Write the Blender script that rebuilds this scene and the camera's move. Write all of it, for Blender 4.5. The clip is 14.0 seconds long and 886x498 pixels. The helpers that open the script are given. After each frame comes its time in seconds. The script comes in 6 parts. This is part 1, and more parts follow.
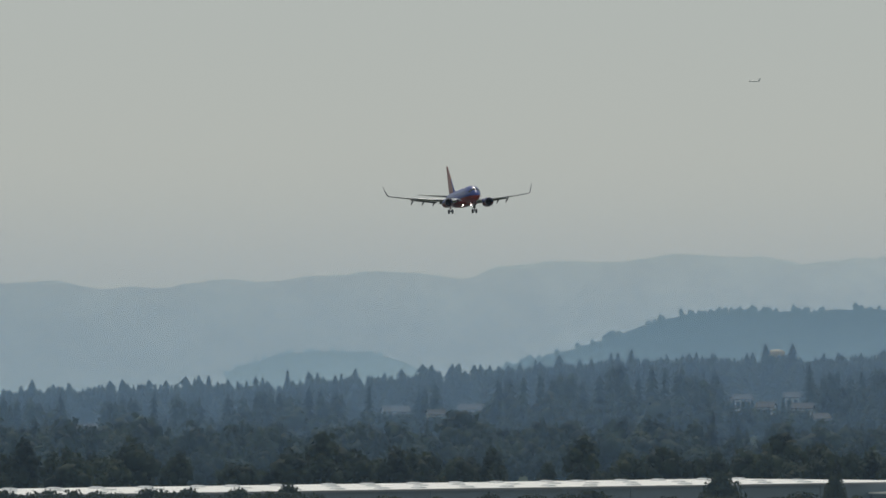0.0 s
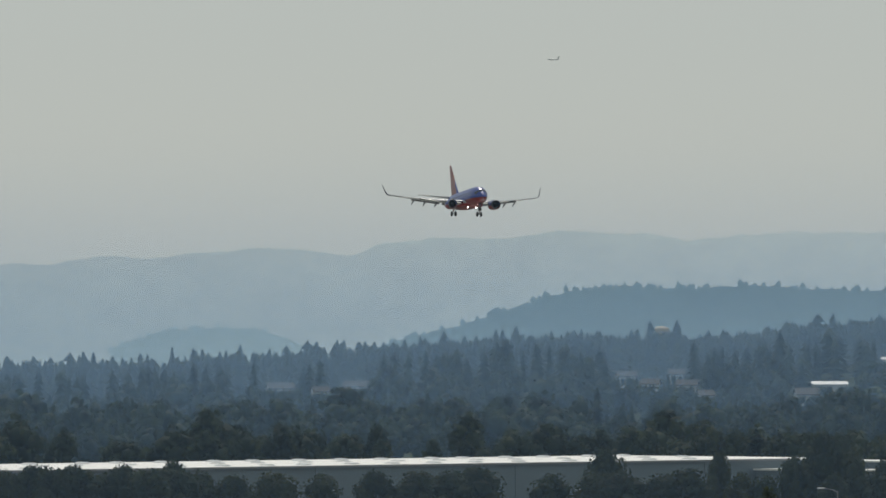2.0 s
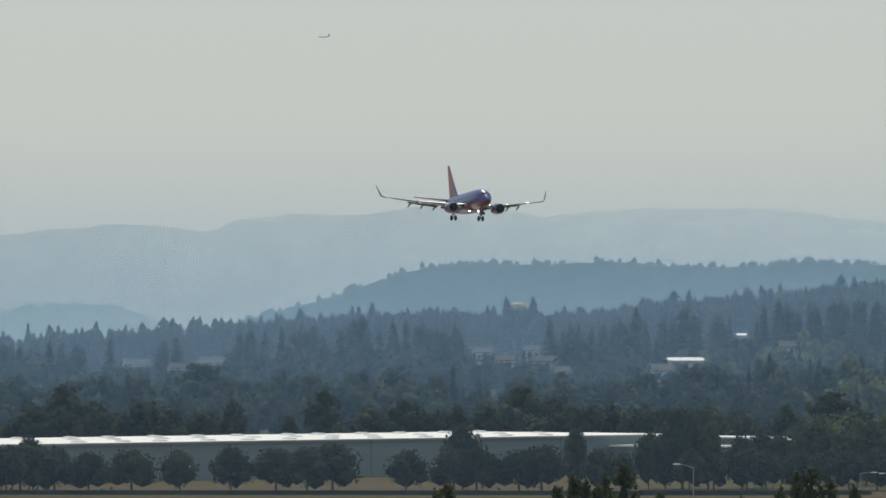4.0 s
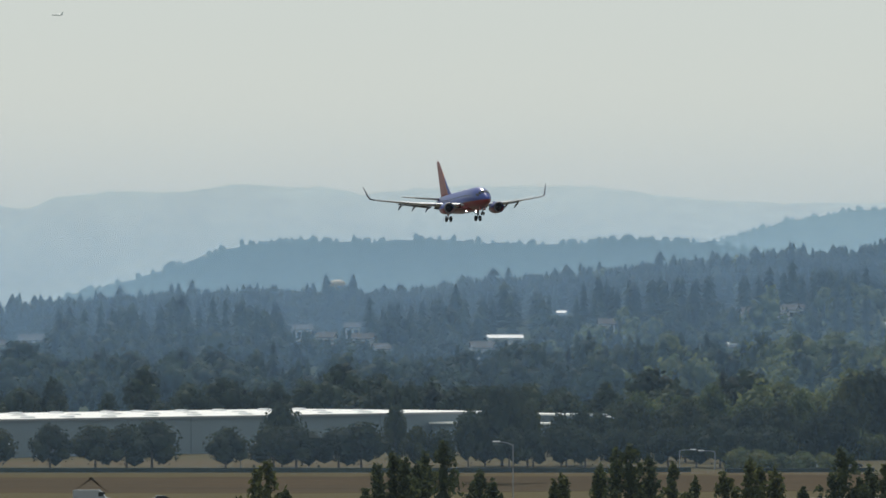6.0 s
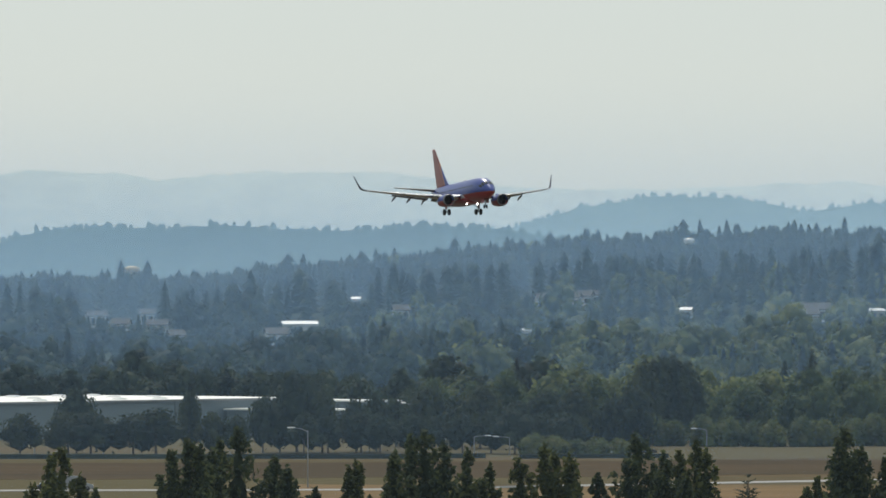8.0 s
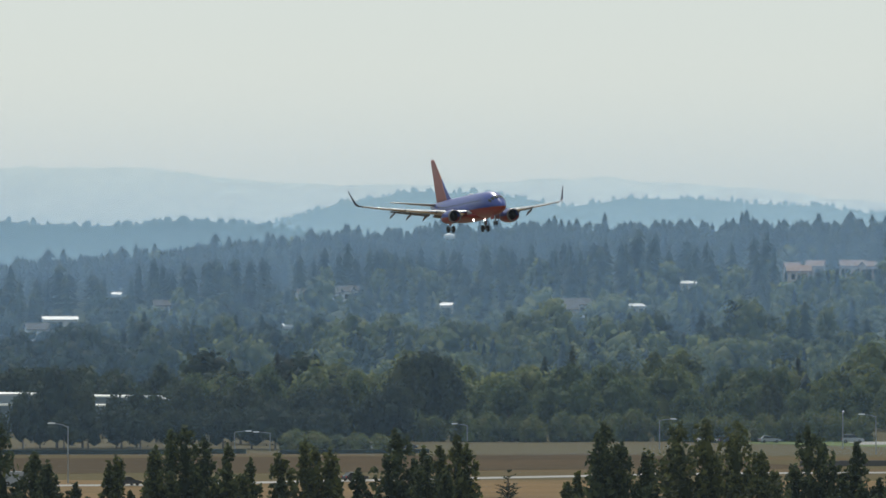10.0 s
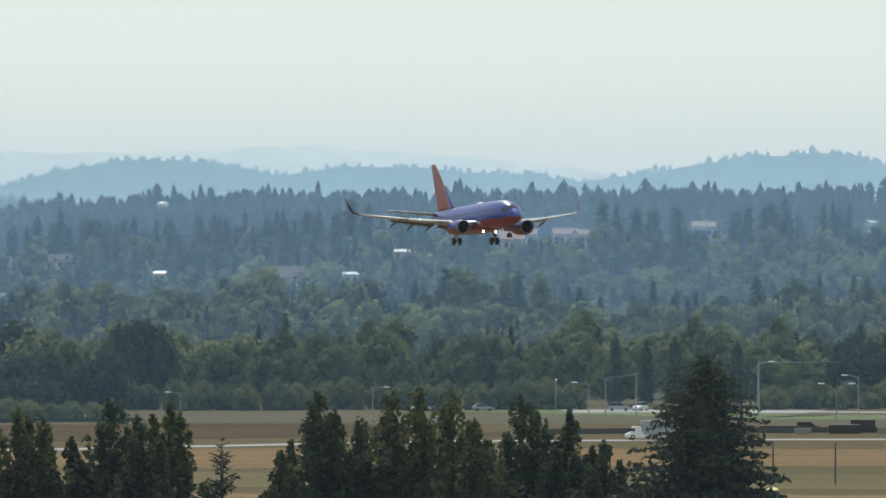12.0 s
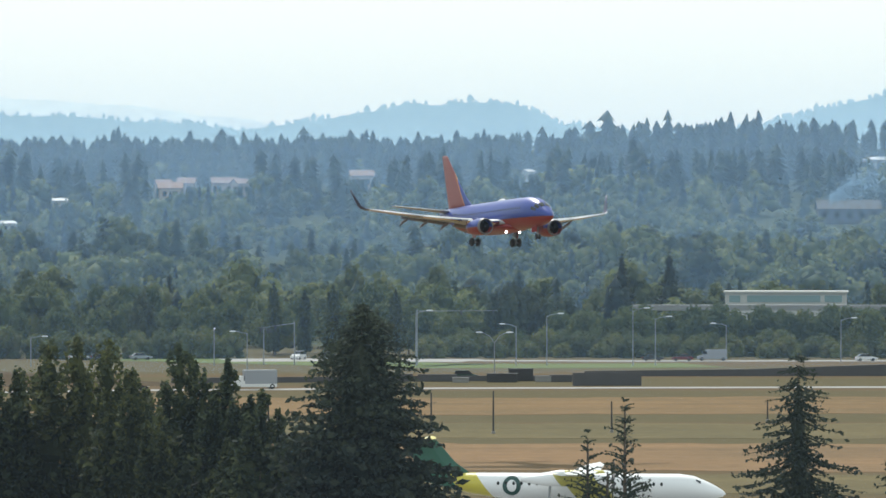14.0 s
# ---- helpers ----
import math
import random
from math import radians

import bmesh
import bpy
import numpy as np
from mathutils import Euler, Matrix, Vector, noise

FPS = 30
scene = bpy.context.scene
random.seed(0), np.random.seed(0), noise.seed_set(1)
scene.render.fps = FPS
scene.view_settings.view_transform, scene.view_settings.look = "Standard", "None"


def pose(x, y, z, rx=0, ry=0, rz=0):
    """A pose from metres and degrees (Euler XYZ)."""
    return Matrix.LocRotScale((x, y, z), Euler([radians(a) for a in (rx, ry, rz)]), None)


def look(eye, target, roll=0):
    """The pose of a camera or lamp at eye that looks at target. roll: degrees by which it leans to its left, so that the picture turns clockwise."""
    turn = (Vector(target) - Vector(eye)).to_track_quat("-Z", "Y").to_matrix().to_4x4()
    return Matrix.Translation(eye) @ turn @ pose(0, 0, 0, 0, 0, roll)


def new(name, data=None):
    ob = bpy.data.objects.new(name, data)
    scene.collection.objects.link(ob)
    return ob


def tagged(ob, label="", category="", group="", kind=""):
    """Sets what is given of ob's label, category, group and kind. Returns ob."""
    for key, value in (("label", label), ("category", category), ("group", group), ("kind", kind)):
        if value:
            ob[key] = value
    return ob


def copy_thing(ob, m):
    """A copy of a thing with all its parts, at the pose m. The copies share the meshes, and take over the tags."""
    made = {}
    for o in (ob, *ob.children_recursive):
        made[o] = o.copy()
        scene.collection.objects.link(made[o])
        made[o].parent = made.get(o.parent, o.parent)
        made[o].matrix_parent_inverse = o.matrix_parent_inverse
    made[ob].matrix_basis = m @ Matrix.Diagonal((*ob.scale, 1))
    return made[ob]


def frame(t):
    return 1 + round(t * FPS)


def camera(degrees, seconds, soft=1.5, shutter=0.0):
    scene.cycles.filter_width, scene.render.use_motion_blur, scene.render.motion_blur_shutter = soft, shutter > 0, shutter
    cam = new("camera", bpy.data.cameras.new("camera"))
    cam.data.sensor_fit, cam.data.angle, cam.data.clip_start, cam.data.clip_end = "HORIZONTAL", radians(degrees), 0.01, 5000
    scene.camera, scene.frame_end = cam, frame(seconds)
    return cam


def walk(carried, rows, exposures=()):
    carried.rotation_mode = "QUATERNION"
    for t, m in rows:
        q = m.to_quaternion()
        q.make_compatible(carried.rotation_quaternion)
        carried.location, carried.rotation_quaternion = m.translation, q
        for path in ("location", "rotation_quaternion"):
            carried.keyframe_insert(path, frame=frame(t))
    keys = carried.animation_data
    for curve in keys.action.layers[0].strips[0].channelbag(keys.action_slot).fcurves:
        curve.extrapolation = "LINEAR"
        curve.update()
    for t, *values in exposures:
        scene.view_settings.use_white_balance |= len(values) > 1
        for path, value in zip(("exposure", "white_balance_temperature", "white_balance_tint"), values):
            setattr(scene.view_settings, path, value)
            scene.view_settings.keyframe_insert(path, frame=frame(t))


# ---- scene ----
# A fixed stand on a high deck; the camera only turns after the airliner. Ground level is z = 0.
EYE = 32.0
DEG = math.pi / 180


def polar(bearing, dist, z=0.0):
    """A place by its bearing (degrees, clockwise from +y) and distance from the stand."""
    return Vector((dist * math.sin(bearing * DEG), dist * math.cos(bearing * DEG), z))


cam = camera(7.5, 14.0, soft=1.6)
# seconds, bearing and tilt of the lens
PAN = [(0, -12.8165, 1.0746), (0.5, -12.5687, 1.0122), (1, -12.3309, 0.9573), (1.5, -12.0909, 0.9170), (2, -11.8405, 0.8778),
       (2.5, -11.5780, 0.8326), (3, -11.2821, 0.7736), (5.5, -9.4971, 0.5402), (6, -9.0937, 0.4841), (6.5, -8.6866, 0.4410),
       (7, -8.2653, 0.4044), (7.5, -7.8233, 0.3817), (8, -7.3545, 0.3666), (8.2, -7.1514, 0.3607), (10.3, -5.0011, 0.3204),
       (10.5, -4.7793, 0.3137), (11, -4.1981, 0.2895), (11.5, -3.5429, 0.2022), (12, -2.8959, 0.0589), (12.5, -2.2515, -0.0573),
       (13, -1.5792, -0.1592), (13.5, -0.8142, -0.2767), (14, 0.0000, -0.3736)]
walk(cam, [(t, pose(0, 0, EYE, 90 + tilt, 0, -b)) for t, b, tilt in PAN],
     exposures=[(0, -0.68, 6730, 12.5), (3, -0.46, 6730, 12.5), (6.5, -0.15, 6670, 11.5), (8, -0.06, 6650, 11.2), (11, 0.02, 6620, 11), (12.5, 0.28, 6560, 10.5), (14, 0.53, 6520, 11)])

# ---- light: hazy summer sky, high sun ahead ----
SUN_BEARING, SUN_HEIGHT = -14.0, 46.0
world = bpy.data.worlds.new("sky")
scene.world = world
world.use_nodes = True
wn = world.node_tree
sky = wn.nodes.new("ShaderNodeTexSky")
sky.sky_type, sky.sun_disc = "NISHITA", False
sky.sun_elevation, sky.sun_rotation = SUN_HEIGHT * DEG, SUN_BEARING * DEG
sky.air_density, sky.dust_density, sky.ozone_density, sky.altitude = 1.0, 1.2, 1.0, 50
# summer haze whitens the whole dome evenly
hazy = wn.nodes.new("ShaderNodeMix")
hazy.data_type = "RGBA"
hazy.inputs[0].default_value = 0.88
hazy.inputs[7].default_value = (6.35, 7.25, 7.2, 1)
wn.links.new(sky.outputs[0], hazy.inputs[6])
wn.nodes["Background"].inputs["Strength"].default_value = 0.10
wn.links.new(hazy.outputs[2], wn.nodes["Background"].inputs[0])
sun = new("sun", bpy.data.lights.new("sun", "SUN"))
sun.data.energy, sun.data.angle, sun.data.color = 2.8, 0.6 * DEG, (1, 0.95, 0.87)
sun.matrix_world = look(polar(SUN_BEARING, 1000, 1000 * math.tan(SUN_HEIGHT * DEG)), (0, 0, 0))


# ---- materials ----
def nodes_of(name):
    m = bpy.data.materials.new(name)
    m.use_nodes = True
    t = m.node_tree
    return m, t, t.nodes["Principled BSDF"]


def link(t, a, b):
    t.links.new(a, b)


def ramp(t, fac, stops):
    r = t.nodes.new("ShaderNodeValToRGB")
    e = r.color_ramp.elements
    while len(e) < len(stops):
        e.new(0.5)
    for el, (p, c) in zip(e, stops):
        el.position, el.color = p, (*c, 1)
    if fac is not None:
        link(t, fac, r.inputs[0])
    return r.outputs[0]


def noise_at(t, scale, detail=4.0, coord="Object", rough=0.6):
    tc = t.nodes.new("ShaderNodeTexCoord")
    n = t.nodes.new("ShaderNodeTexNoise")
    n.inputs["Scale"].default_value, n.inputs["Detail"].default_value, n.inputs["Roughness"].default_value = scale, detail, rough
    link(t, tc.outputs[coord], n.inputs["Vector"])
    return n.outputs["Fac"]


def mixed(t, fac, a, b, mode="MIX"):
    n = t.nodes.new("ShaderNodeMix")
    n.data_type, n.blend_type = "RGBA", mode
    for sock, v in ((n.inputs[0], fac), (n.inputs[6], a), (n.inputs[7], b)):
        if isinstance(v, (int, float)):
            sock.default_value = v
        elif isinstance(v, tuple):
            sock.default_value = (*v, 1)
        else:
            link(t, v, sock)
    return n.outputs[2]


def bump(t, p, height, strength=0.3, dist=0.05):
    b = t.nodes.new("ShaderNodeBump")
    b.inputs["Strength"].default_value, b.inputs["Distance"].default_value = strength, dist
    link(t, height, b.inputs["Height"])
    link(t, b.outputs[0], p.inputs["Normal"])


def plain(name, a, b=None, rough=0.6, metal=0.0, scale=1.5, relief=0.0, spec=0.5):
    """A surface that wanders between two near colours at two scales."""
    m, t, p = nodes_of(name)
    b = b or tuple(c * 0.75 for c in a)
    n1, n2 = noise_at(t, scale), noise_at(t, scale * 9, 3)
    c = mixed(t, n1, a, b)
    c = mixed(t, 0.35, c, ramp(t, n2, ((0.3, tuple(v * 0.8 for v in a)), (0.7, a))))
    link(t, c, p.inputs["Base Color"])
    p.inputs["Roughness"].default_value, p.inputs["Metallic"].default_value = rough, metal
    p.inputs["Specular IOR Level"].default_value = spec
    if relief:
        bump(t, p, n2, relief)
    return m


def glow(name, color, strength):
    m, t, p = nodes_of(name)
    p.inputs["Base Color"].default_value = (*color, 1)
    p.inputs["Emission Color"].default_value = (*color, 1)
    p.inputs["Emission Strength"].default_value = strength
    return m


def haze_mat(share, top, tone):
    """A sheet in place of summer haze: lets most light through, scatters the sun and sky forwards and back, thins out
    with height.
    """
    m, t, p = nodes_of("haze_veil")
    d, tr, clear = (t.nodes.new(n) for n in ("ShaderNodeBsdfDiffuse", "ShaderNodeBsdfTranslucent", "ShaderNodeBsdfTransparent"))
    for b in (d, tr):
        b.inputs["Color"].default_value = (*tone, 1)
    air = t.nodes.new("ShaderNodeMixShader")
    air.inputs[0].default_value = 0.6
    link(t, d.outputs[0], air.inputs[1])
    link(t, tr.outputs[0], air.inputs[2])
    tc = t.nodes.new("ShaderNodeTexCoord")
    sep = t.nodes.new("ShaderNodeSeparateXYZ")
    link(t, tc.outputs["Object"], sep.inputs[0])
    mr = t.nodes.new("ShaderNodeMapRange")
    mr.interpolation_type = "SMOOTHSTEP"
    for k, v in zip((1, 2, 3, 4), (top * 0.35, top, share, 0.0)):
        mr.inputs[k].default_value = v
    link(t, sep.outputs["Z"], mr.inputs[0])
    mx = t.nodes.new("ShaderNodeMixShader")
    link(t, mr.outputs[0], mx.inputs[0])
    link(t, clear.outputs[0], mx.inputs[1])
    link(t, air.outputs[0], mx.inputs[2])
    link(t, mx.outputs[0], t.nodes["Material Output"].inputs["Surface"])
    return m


def foliage(name, dark, mid, light, patch=0.08, thin=0.3):
    """Leaves: every leaf its own tone, wider patches of tone through a wood, some light passing through."""
    m, t, p = nodes_of(name)
    geo = t.nodes.new("ShaderNodeNewGeometry")
    c1 = ramp(t, geo.outputs["Random Per Island"], ((0.0, dark), (0.55, mid), (1.0, light)))
    n = noise_at(t, patch, 3, "Object")
    obj = t.nodes.new("ShaderNodeObjectInfo")
    c2 = mixed(t, 1.0, c1, ramp(t, n, ((0.36, (0.55, 0.58, 0.64)), (0.64, (1.35, 1.3, 1.12)))), "MULTIPLY")
    c3 = mixed(t, 1.0, c2, ramp(t, obj.outputs["Random"], ((0.0, (0.8, 0.82, 0.85)), (0.5, (1, 1, 1)), (1.0, (1.25, 1.12, 0.9)))), "MULTIPLY")
    link(t, c3, p.inputs["Base Color"])
    p.inputs["Roughness"].default_value = 0.8
    p.inputs["Specular IOR Level"].default_value = 0.12
    tr = t.nodes.new("ShaderNodeBsdfTranslucent")
    link(t, c3, tr.inputs["Color"])
    mx = t.nodes.new("ShaderNodeMixShader")
    mx.inputs[0].default_value = thin
    link(t, p.outputs[0], mx.inputs[1])
    link(t, tr.outputs[0], mx.inputs[2])
    link(t, mx.outputs[0], t.nodes["Material Output"].inputs["Surface"])
    return m


LEAF_BROAD = foliage("broad_leaves", (0.062, 0.092, 0.05), (0.09, 0.125, 0.064), (0.14, 0.165, 0.08), thin=0.5)
LEAF_BUSH = foliage("bush_leaves", (0.095, 0.13, 0.062), (0.125, 0.16, 0.078), (0.18, 0.19, 0.1), patch=0.15, thin=0.5)
LEAF_POPLAR = foliage("poplar_leaves", (0.042, 0.058, 0.04), (0.064, 0.086, 0.048), (0.115, 0.135, 0.06), thin=0.48)
LEAF_FIR = foliage("fir_needles", (0.03, 0.042, 0.036), (0.045, 0.06, 0.048), (0.07, 0.085, 0.058), thin=0.3)
LEAF_WOOD = foliage("far_wood_leaves", (0.076, 0.11, 0.074), (0.105, 0.142, 0.09), (0.155, 0.185, 0.11), patch=0.07, thin=0.45)
LEAF_DARK = foliage("dark_wood_leaves", (0.03, 0.045, 0.034), (0.044, 0.062, 0.044), (0.07, 0.088, 0.055), patch=0.07, thin=0.35)
# the conifers' own blue-green, leaned bluer in place of distance haze
LEAF_BLUE = foliage("blue_green_haze_tinted_needles", (0.035, 0.056, 0.058), (0.052, 0.078, 0.074), (0.075, 0.1, 0.085), patch=0.05)
BARK = plain("bark", (0.13, 0.1, 0.075), (0.07, 0.055, 0.04), 0.9, scale=3, relief=0.6)
CONCRETE = plain("concrete", (0.27, 0.267, 0.26), (0.22, 0.217, 0.21), 0.8, scale=0.3, spec=0.2)
DARK_WALL = plain("dark_concrete", (0.09, 0.09, 0.095), (0.06, 0.06, 0.065), 0.85, scale=0.5)
STEEL = plain("galvanised_steel", (0.3, 0.31, 0.32), (0.22, 0.23, 0.24), 0.45, 0.6, scale=2)
DARK_METAL = plain("dark_metal", (0.05, 0.05, 0.055), (0.03, 0.03, 0.03), 0.5, 0.4)
WHITE_ROOF = plain("white_roof_membrane", (0.85, 0.84, 0.8), (0.72, 0.71, 0.68), 0.4, scale=0.12)
BLUE_WALL = plain("blue_grey_cladding", (0.17, 0.215, 0.245), (0.14, 0.18, 0.205), 0.6, scale=0.15)
GLASS_DARK = plain("dark_glass", (0.02, 0.025, 0.03), (0.03, 0.035, 0.04), 0.05)
RUBBER = plain("tyre_rubber", (0.02, 0.02, 0.021), (0.03, 0.03, 0.03), 0.8)
WHITE_PAINT = plain("white_paint", (0.8, 0.8, 0.79), (0.72, 0.72, 0.72), 0.25, scale=0.6)


# ---- mesh helpers ----
def mesh_of(name, verts, faces, mats, smooth=False, slots=None):
    me = bpy.data.meshes.new(name)
    me.from_pydata([tuple(v) for v in verts], [], [tuple(f) for f in faces])
    for m in (mats if isinstance(mats, (list, tuple)) else [mats]):
        me.materials.append(m)
    if slots is not None:
        me.polygons.foreach_set("material_index", slots)
    if smooth:
        me.polygons.foreach_set("use_smooth", [True] * len(me.polygons))
    me.update()
    return me


def part(name, bm, material, parent, label="", smooth=False):
    """Links a bmesh (or a ready mesh) as one mesh object under a thing or part."""
    if isinstance(bm, bpy.types.Mesh):
        me = bm
    else:
        me = bpy.data.meshes.new(name)
        bmesh.ops.recalc_face_normals(bm, faces=bm.faces)
        bm.to_mesh(me)
        bm.free()
        me.materials.append(material)
        if smooth:
            me.polygons.foreach_set("use_smooth", [True] * len(me.polygons))
    ob = new(name, me)
    ob.parent = parent
    return tagged(ob, label=label)


def thing(name, label, category, m=None, group="", kind=""):
    ob = new(name)
    ob.empty_display_size = 0.5
    if m is not None:
        ob.matrix_basis = m
    return tagged(ob, label, category, group, kind)


def box(bm, x0, x1, y0, y1, z0, z1, m=None, bevel=0.0):
    r = bmesh.ops.create_cube(bm, size=1)
    vs = r["verts"]
    bmesh.ops.scale(bm, vec=(x1 - x0, y1 - y0, z1 - z0), verts=vs)
    bmesh.ops.translate(bm, vec=((x0 + x1) / 2, (y0 + y1) / 2, (z0 + z1) / 2), verts=vs)
    if bevel:
        es = list({e for v in vs for e in v.link_edges})
        r2 = bmesh.ops.bevel(bm, geom=es, offset=bevel, segments=2, affect="EDGES", profile=0.5)
        vs = list({v for f in r2["faces"] for v in f.verts} | {v for v in vs if v.is_valid})
    if m is not None:
        bmesh.ops.transform(bm, matrix=m, verts=vs)
    return bm


def tube(bm, pts, radii, sides=8, cap=True):
    """A tapered tube along points."""
    rings = []
    pts = [Vector(p) for p in pts]
    for i, p in enumerate(pts):
        d = (pts[min(i + 1, len(pts) - 1)] - pts[max(i - 1, 0)]).normalized()
        q = d.to_track_quat("Z", "Y")
        r = radii[i] if isinstance(radii, (list, tuple)) else radii
        rings.append([bm.verts.new(p + q @ Vector((r * math.cos(a), r * math.sin(a), 0)))
                      for a in (2 * math.pi * k / sides for k in range(sides))])
    for a, b in zip(rings, rings[1:]):
        for k in range(sides):
            bm.faces.new((a[k], a[(k + 1) % sides], b[(k + 1) % sides], b[k]))
    if cap:
        bm.faces.new(rings[0][::-1])
        bm.faces.new(rings[-1])
    return bm


def loft(bm, rings, close=True):
    """Skin between rings of points."""
    vr = [[bm.verts.new(p) for p in r] for r in rings]
    n = len(vr[0])
    for a, b in zip(vr, vr[1:]):
        for k in range(n):
            bm.faces.new((a[k], a[(k + 1) % n], b[(k + 1) % n], b[k]))
    if close:
        bm.faces.new(vr[0][::-1])
        bm.faces.new(vr[-1])
    return bm


# ---- ground: one sheet to the horizon ----
CREST = [(-180, 0), (-40, 2), (-17, 7.6), (-15, 10.6), (-13.4, 14.2), (-12.3, 18.2), (-11.2, 22.2), (-9.6, 22.2), (-8.8, 27.6), (-7.6, 32.6), (-6.5, 37.6),
         (-5.3, 41.6), (-3.4, 43.6), (-1.2, 44.6), (0, 44.6), (1.0, 45.6), (2.5, 46.6), (4, 47.0), (10, 42), (40, 10), (180, 0)]


def ramp_value(table, v):
    for (a, p), (b, q) in zip(table, table[1:]):
        if v <= b:
            return p + (q - p) * (v - a) / (b - a)
    return table[-1][1]


def step(a, b, v):
    s = min(1, max(0, (v - a) / (b - a)))
    return s * s * (3 - 2 * s)


def ground_z(x, y):
    d, b = math.hypot(x, y), math.degrees(math.atan2(x, y))
    if d < 1750:
        return 0.0
    crest = ramp_value(CREST, b)
    h = crest * step(1750, 3000, d) * (1 - 0.9 * step(3150, 4600, d))
    return h + 2.5 * step(1750, 2200, d) * noise.noise((x * 0.004, y * 0.004, 3.0))


def ground_mat():
    m, t, p = nodes_of("dry_grassland")
    tc = t.nodes.new("ShaderNodeTexCoord")
    big, fine = noise_at(t, 0.012, 5), noise_at(t, 0.25, 5)
    # mown and dry bands run across the airfield
    mp = t.nodes.new("ShaderNodeMapping")
    mp.inputs["Scale"].default_value = (0.0025, 0.02, 0)
    link(t, tc.outputs["Object"], mp.inputs[0])
    bands = t.nodes.new("ShaderNodeTexNoise")
    bands.inputs["Scale"].default_value, bands.inputs["Detail"].default_value = 1.0, 3
    link(t, mp.outputs[0], bands.inputs["Vector"])
    dry = ramp(t, fine, ((0.3, (0.082, 0.058, 0.029)), (0.7, (0.112, 0.079, 0.038))))
    green = ramp(t, fine, ((0.3, (0.066, 0.06, 0.027)), (0.7, (0.0938, 0.0795, 0.036))))
    c = mixed(t, ramp(t, bands.outputs["Fac"], ((0.42, (0, 0, 0)), (0.5, (1, 1, 1)))), dry, green)
    c = mixed(t, 0.4, c, mixed(t, big, c, (0.092, 0.066, 0.038)))
    # undergrowth covers the slopes beyond the airfield
    ln = t.nodes.new("ShaderNodeVectorMath")
    ln.operation = "LENGTH"
    link(t, tc.outputs["Object"], ln.inputs[0])
    far = t.nodes.new("ShaderNodeMapRange")
    far.inputs[1].default_value, far.inputs[2].default_value = 1480.0, 1560.0
    link(t, ln.outputs["Value"], far.inputs[0])
    c = mixed(t, far.outputs[0], c, ramp(t, fine, ((0.3, (0.032, 0.046, 0.026)), (0.7, (0.06, 0.072, 0.038)))))
    link(t, c, p.inputs["Base Color"])
    p.inputs["Roughness"].default_value, p.inputs["Specular IOR Level"].default_value = 0.95, 0.05
    bump(t, p, fine, 0.5, 0.1)
    return m


def make_ground():
    bs = sorted(set([b for b in range(-180, 180, 6) if not -24 < b < 12] + [-24 + 0.5 * k for k in range(73)]))
    ds = [3, 60, 200, 400, 600, 800, 1000, 1200, 1400, 1600] + list(range(1750, 3300, 75)) + [3400, 3700, 4000, 4400, 4950]
    verts, faces = [], []
    for d in ds:
        for b in bs:
            v = polar(b, d)
            v.z = ground_z(v.x, v.y)
            verts.append(v)
    n = len(bs)
    for i in range(len(ds) - 1):
        for k in range(n):
            a, b = i * n + k, i * n + (k + 1) % n
            faces.append((a, a + n, b + n, b))
    faces.append(list(range(n)))
    g = new("ground", mesh_of("ground", verts, faces, ground_mat(), True))
    tagged(g, "dry tan and green summer grassland rising to low hills", "ground", kind="structure")


make_ground()


# ---- distance: glowing ridges with painted haze, far behind everything ----
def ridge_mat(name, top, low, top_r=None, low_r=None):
    """Far hills with distance haze painted into a glowing colour, paler to the foot and to the right."""
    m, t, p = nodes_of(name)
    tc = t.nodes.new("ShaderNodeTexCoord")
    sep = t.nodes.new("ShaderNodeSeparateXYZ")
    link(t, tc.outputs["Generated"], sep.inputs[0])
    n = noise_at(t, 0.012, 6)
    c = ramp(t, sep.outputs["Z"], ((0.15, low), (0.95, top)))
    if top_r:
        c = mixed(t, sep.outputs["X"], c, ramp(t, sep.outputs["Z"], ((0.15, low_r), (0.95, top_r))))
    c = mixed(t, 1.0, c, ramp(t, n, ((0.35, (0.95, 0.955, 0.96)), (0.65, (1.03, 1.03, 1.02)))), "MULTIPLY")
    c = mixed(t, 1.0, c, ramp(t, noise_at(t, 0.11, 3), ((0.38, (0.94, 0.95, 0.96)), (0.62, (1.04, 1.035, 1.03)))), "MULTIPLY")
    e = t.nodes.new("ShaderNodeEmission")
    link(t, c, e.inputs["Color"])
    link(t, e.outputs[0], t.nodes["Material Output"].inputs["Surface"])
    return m


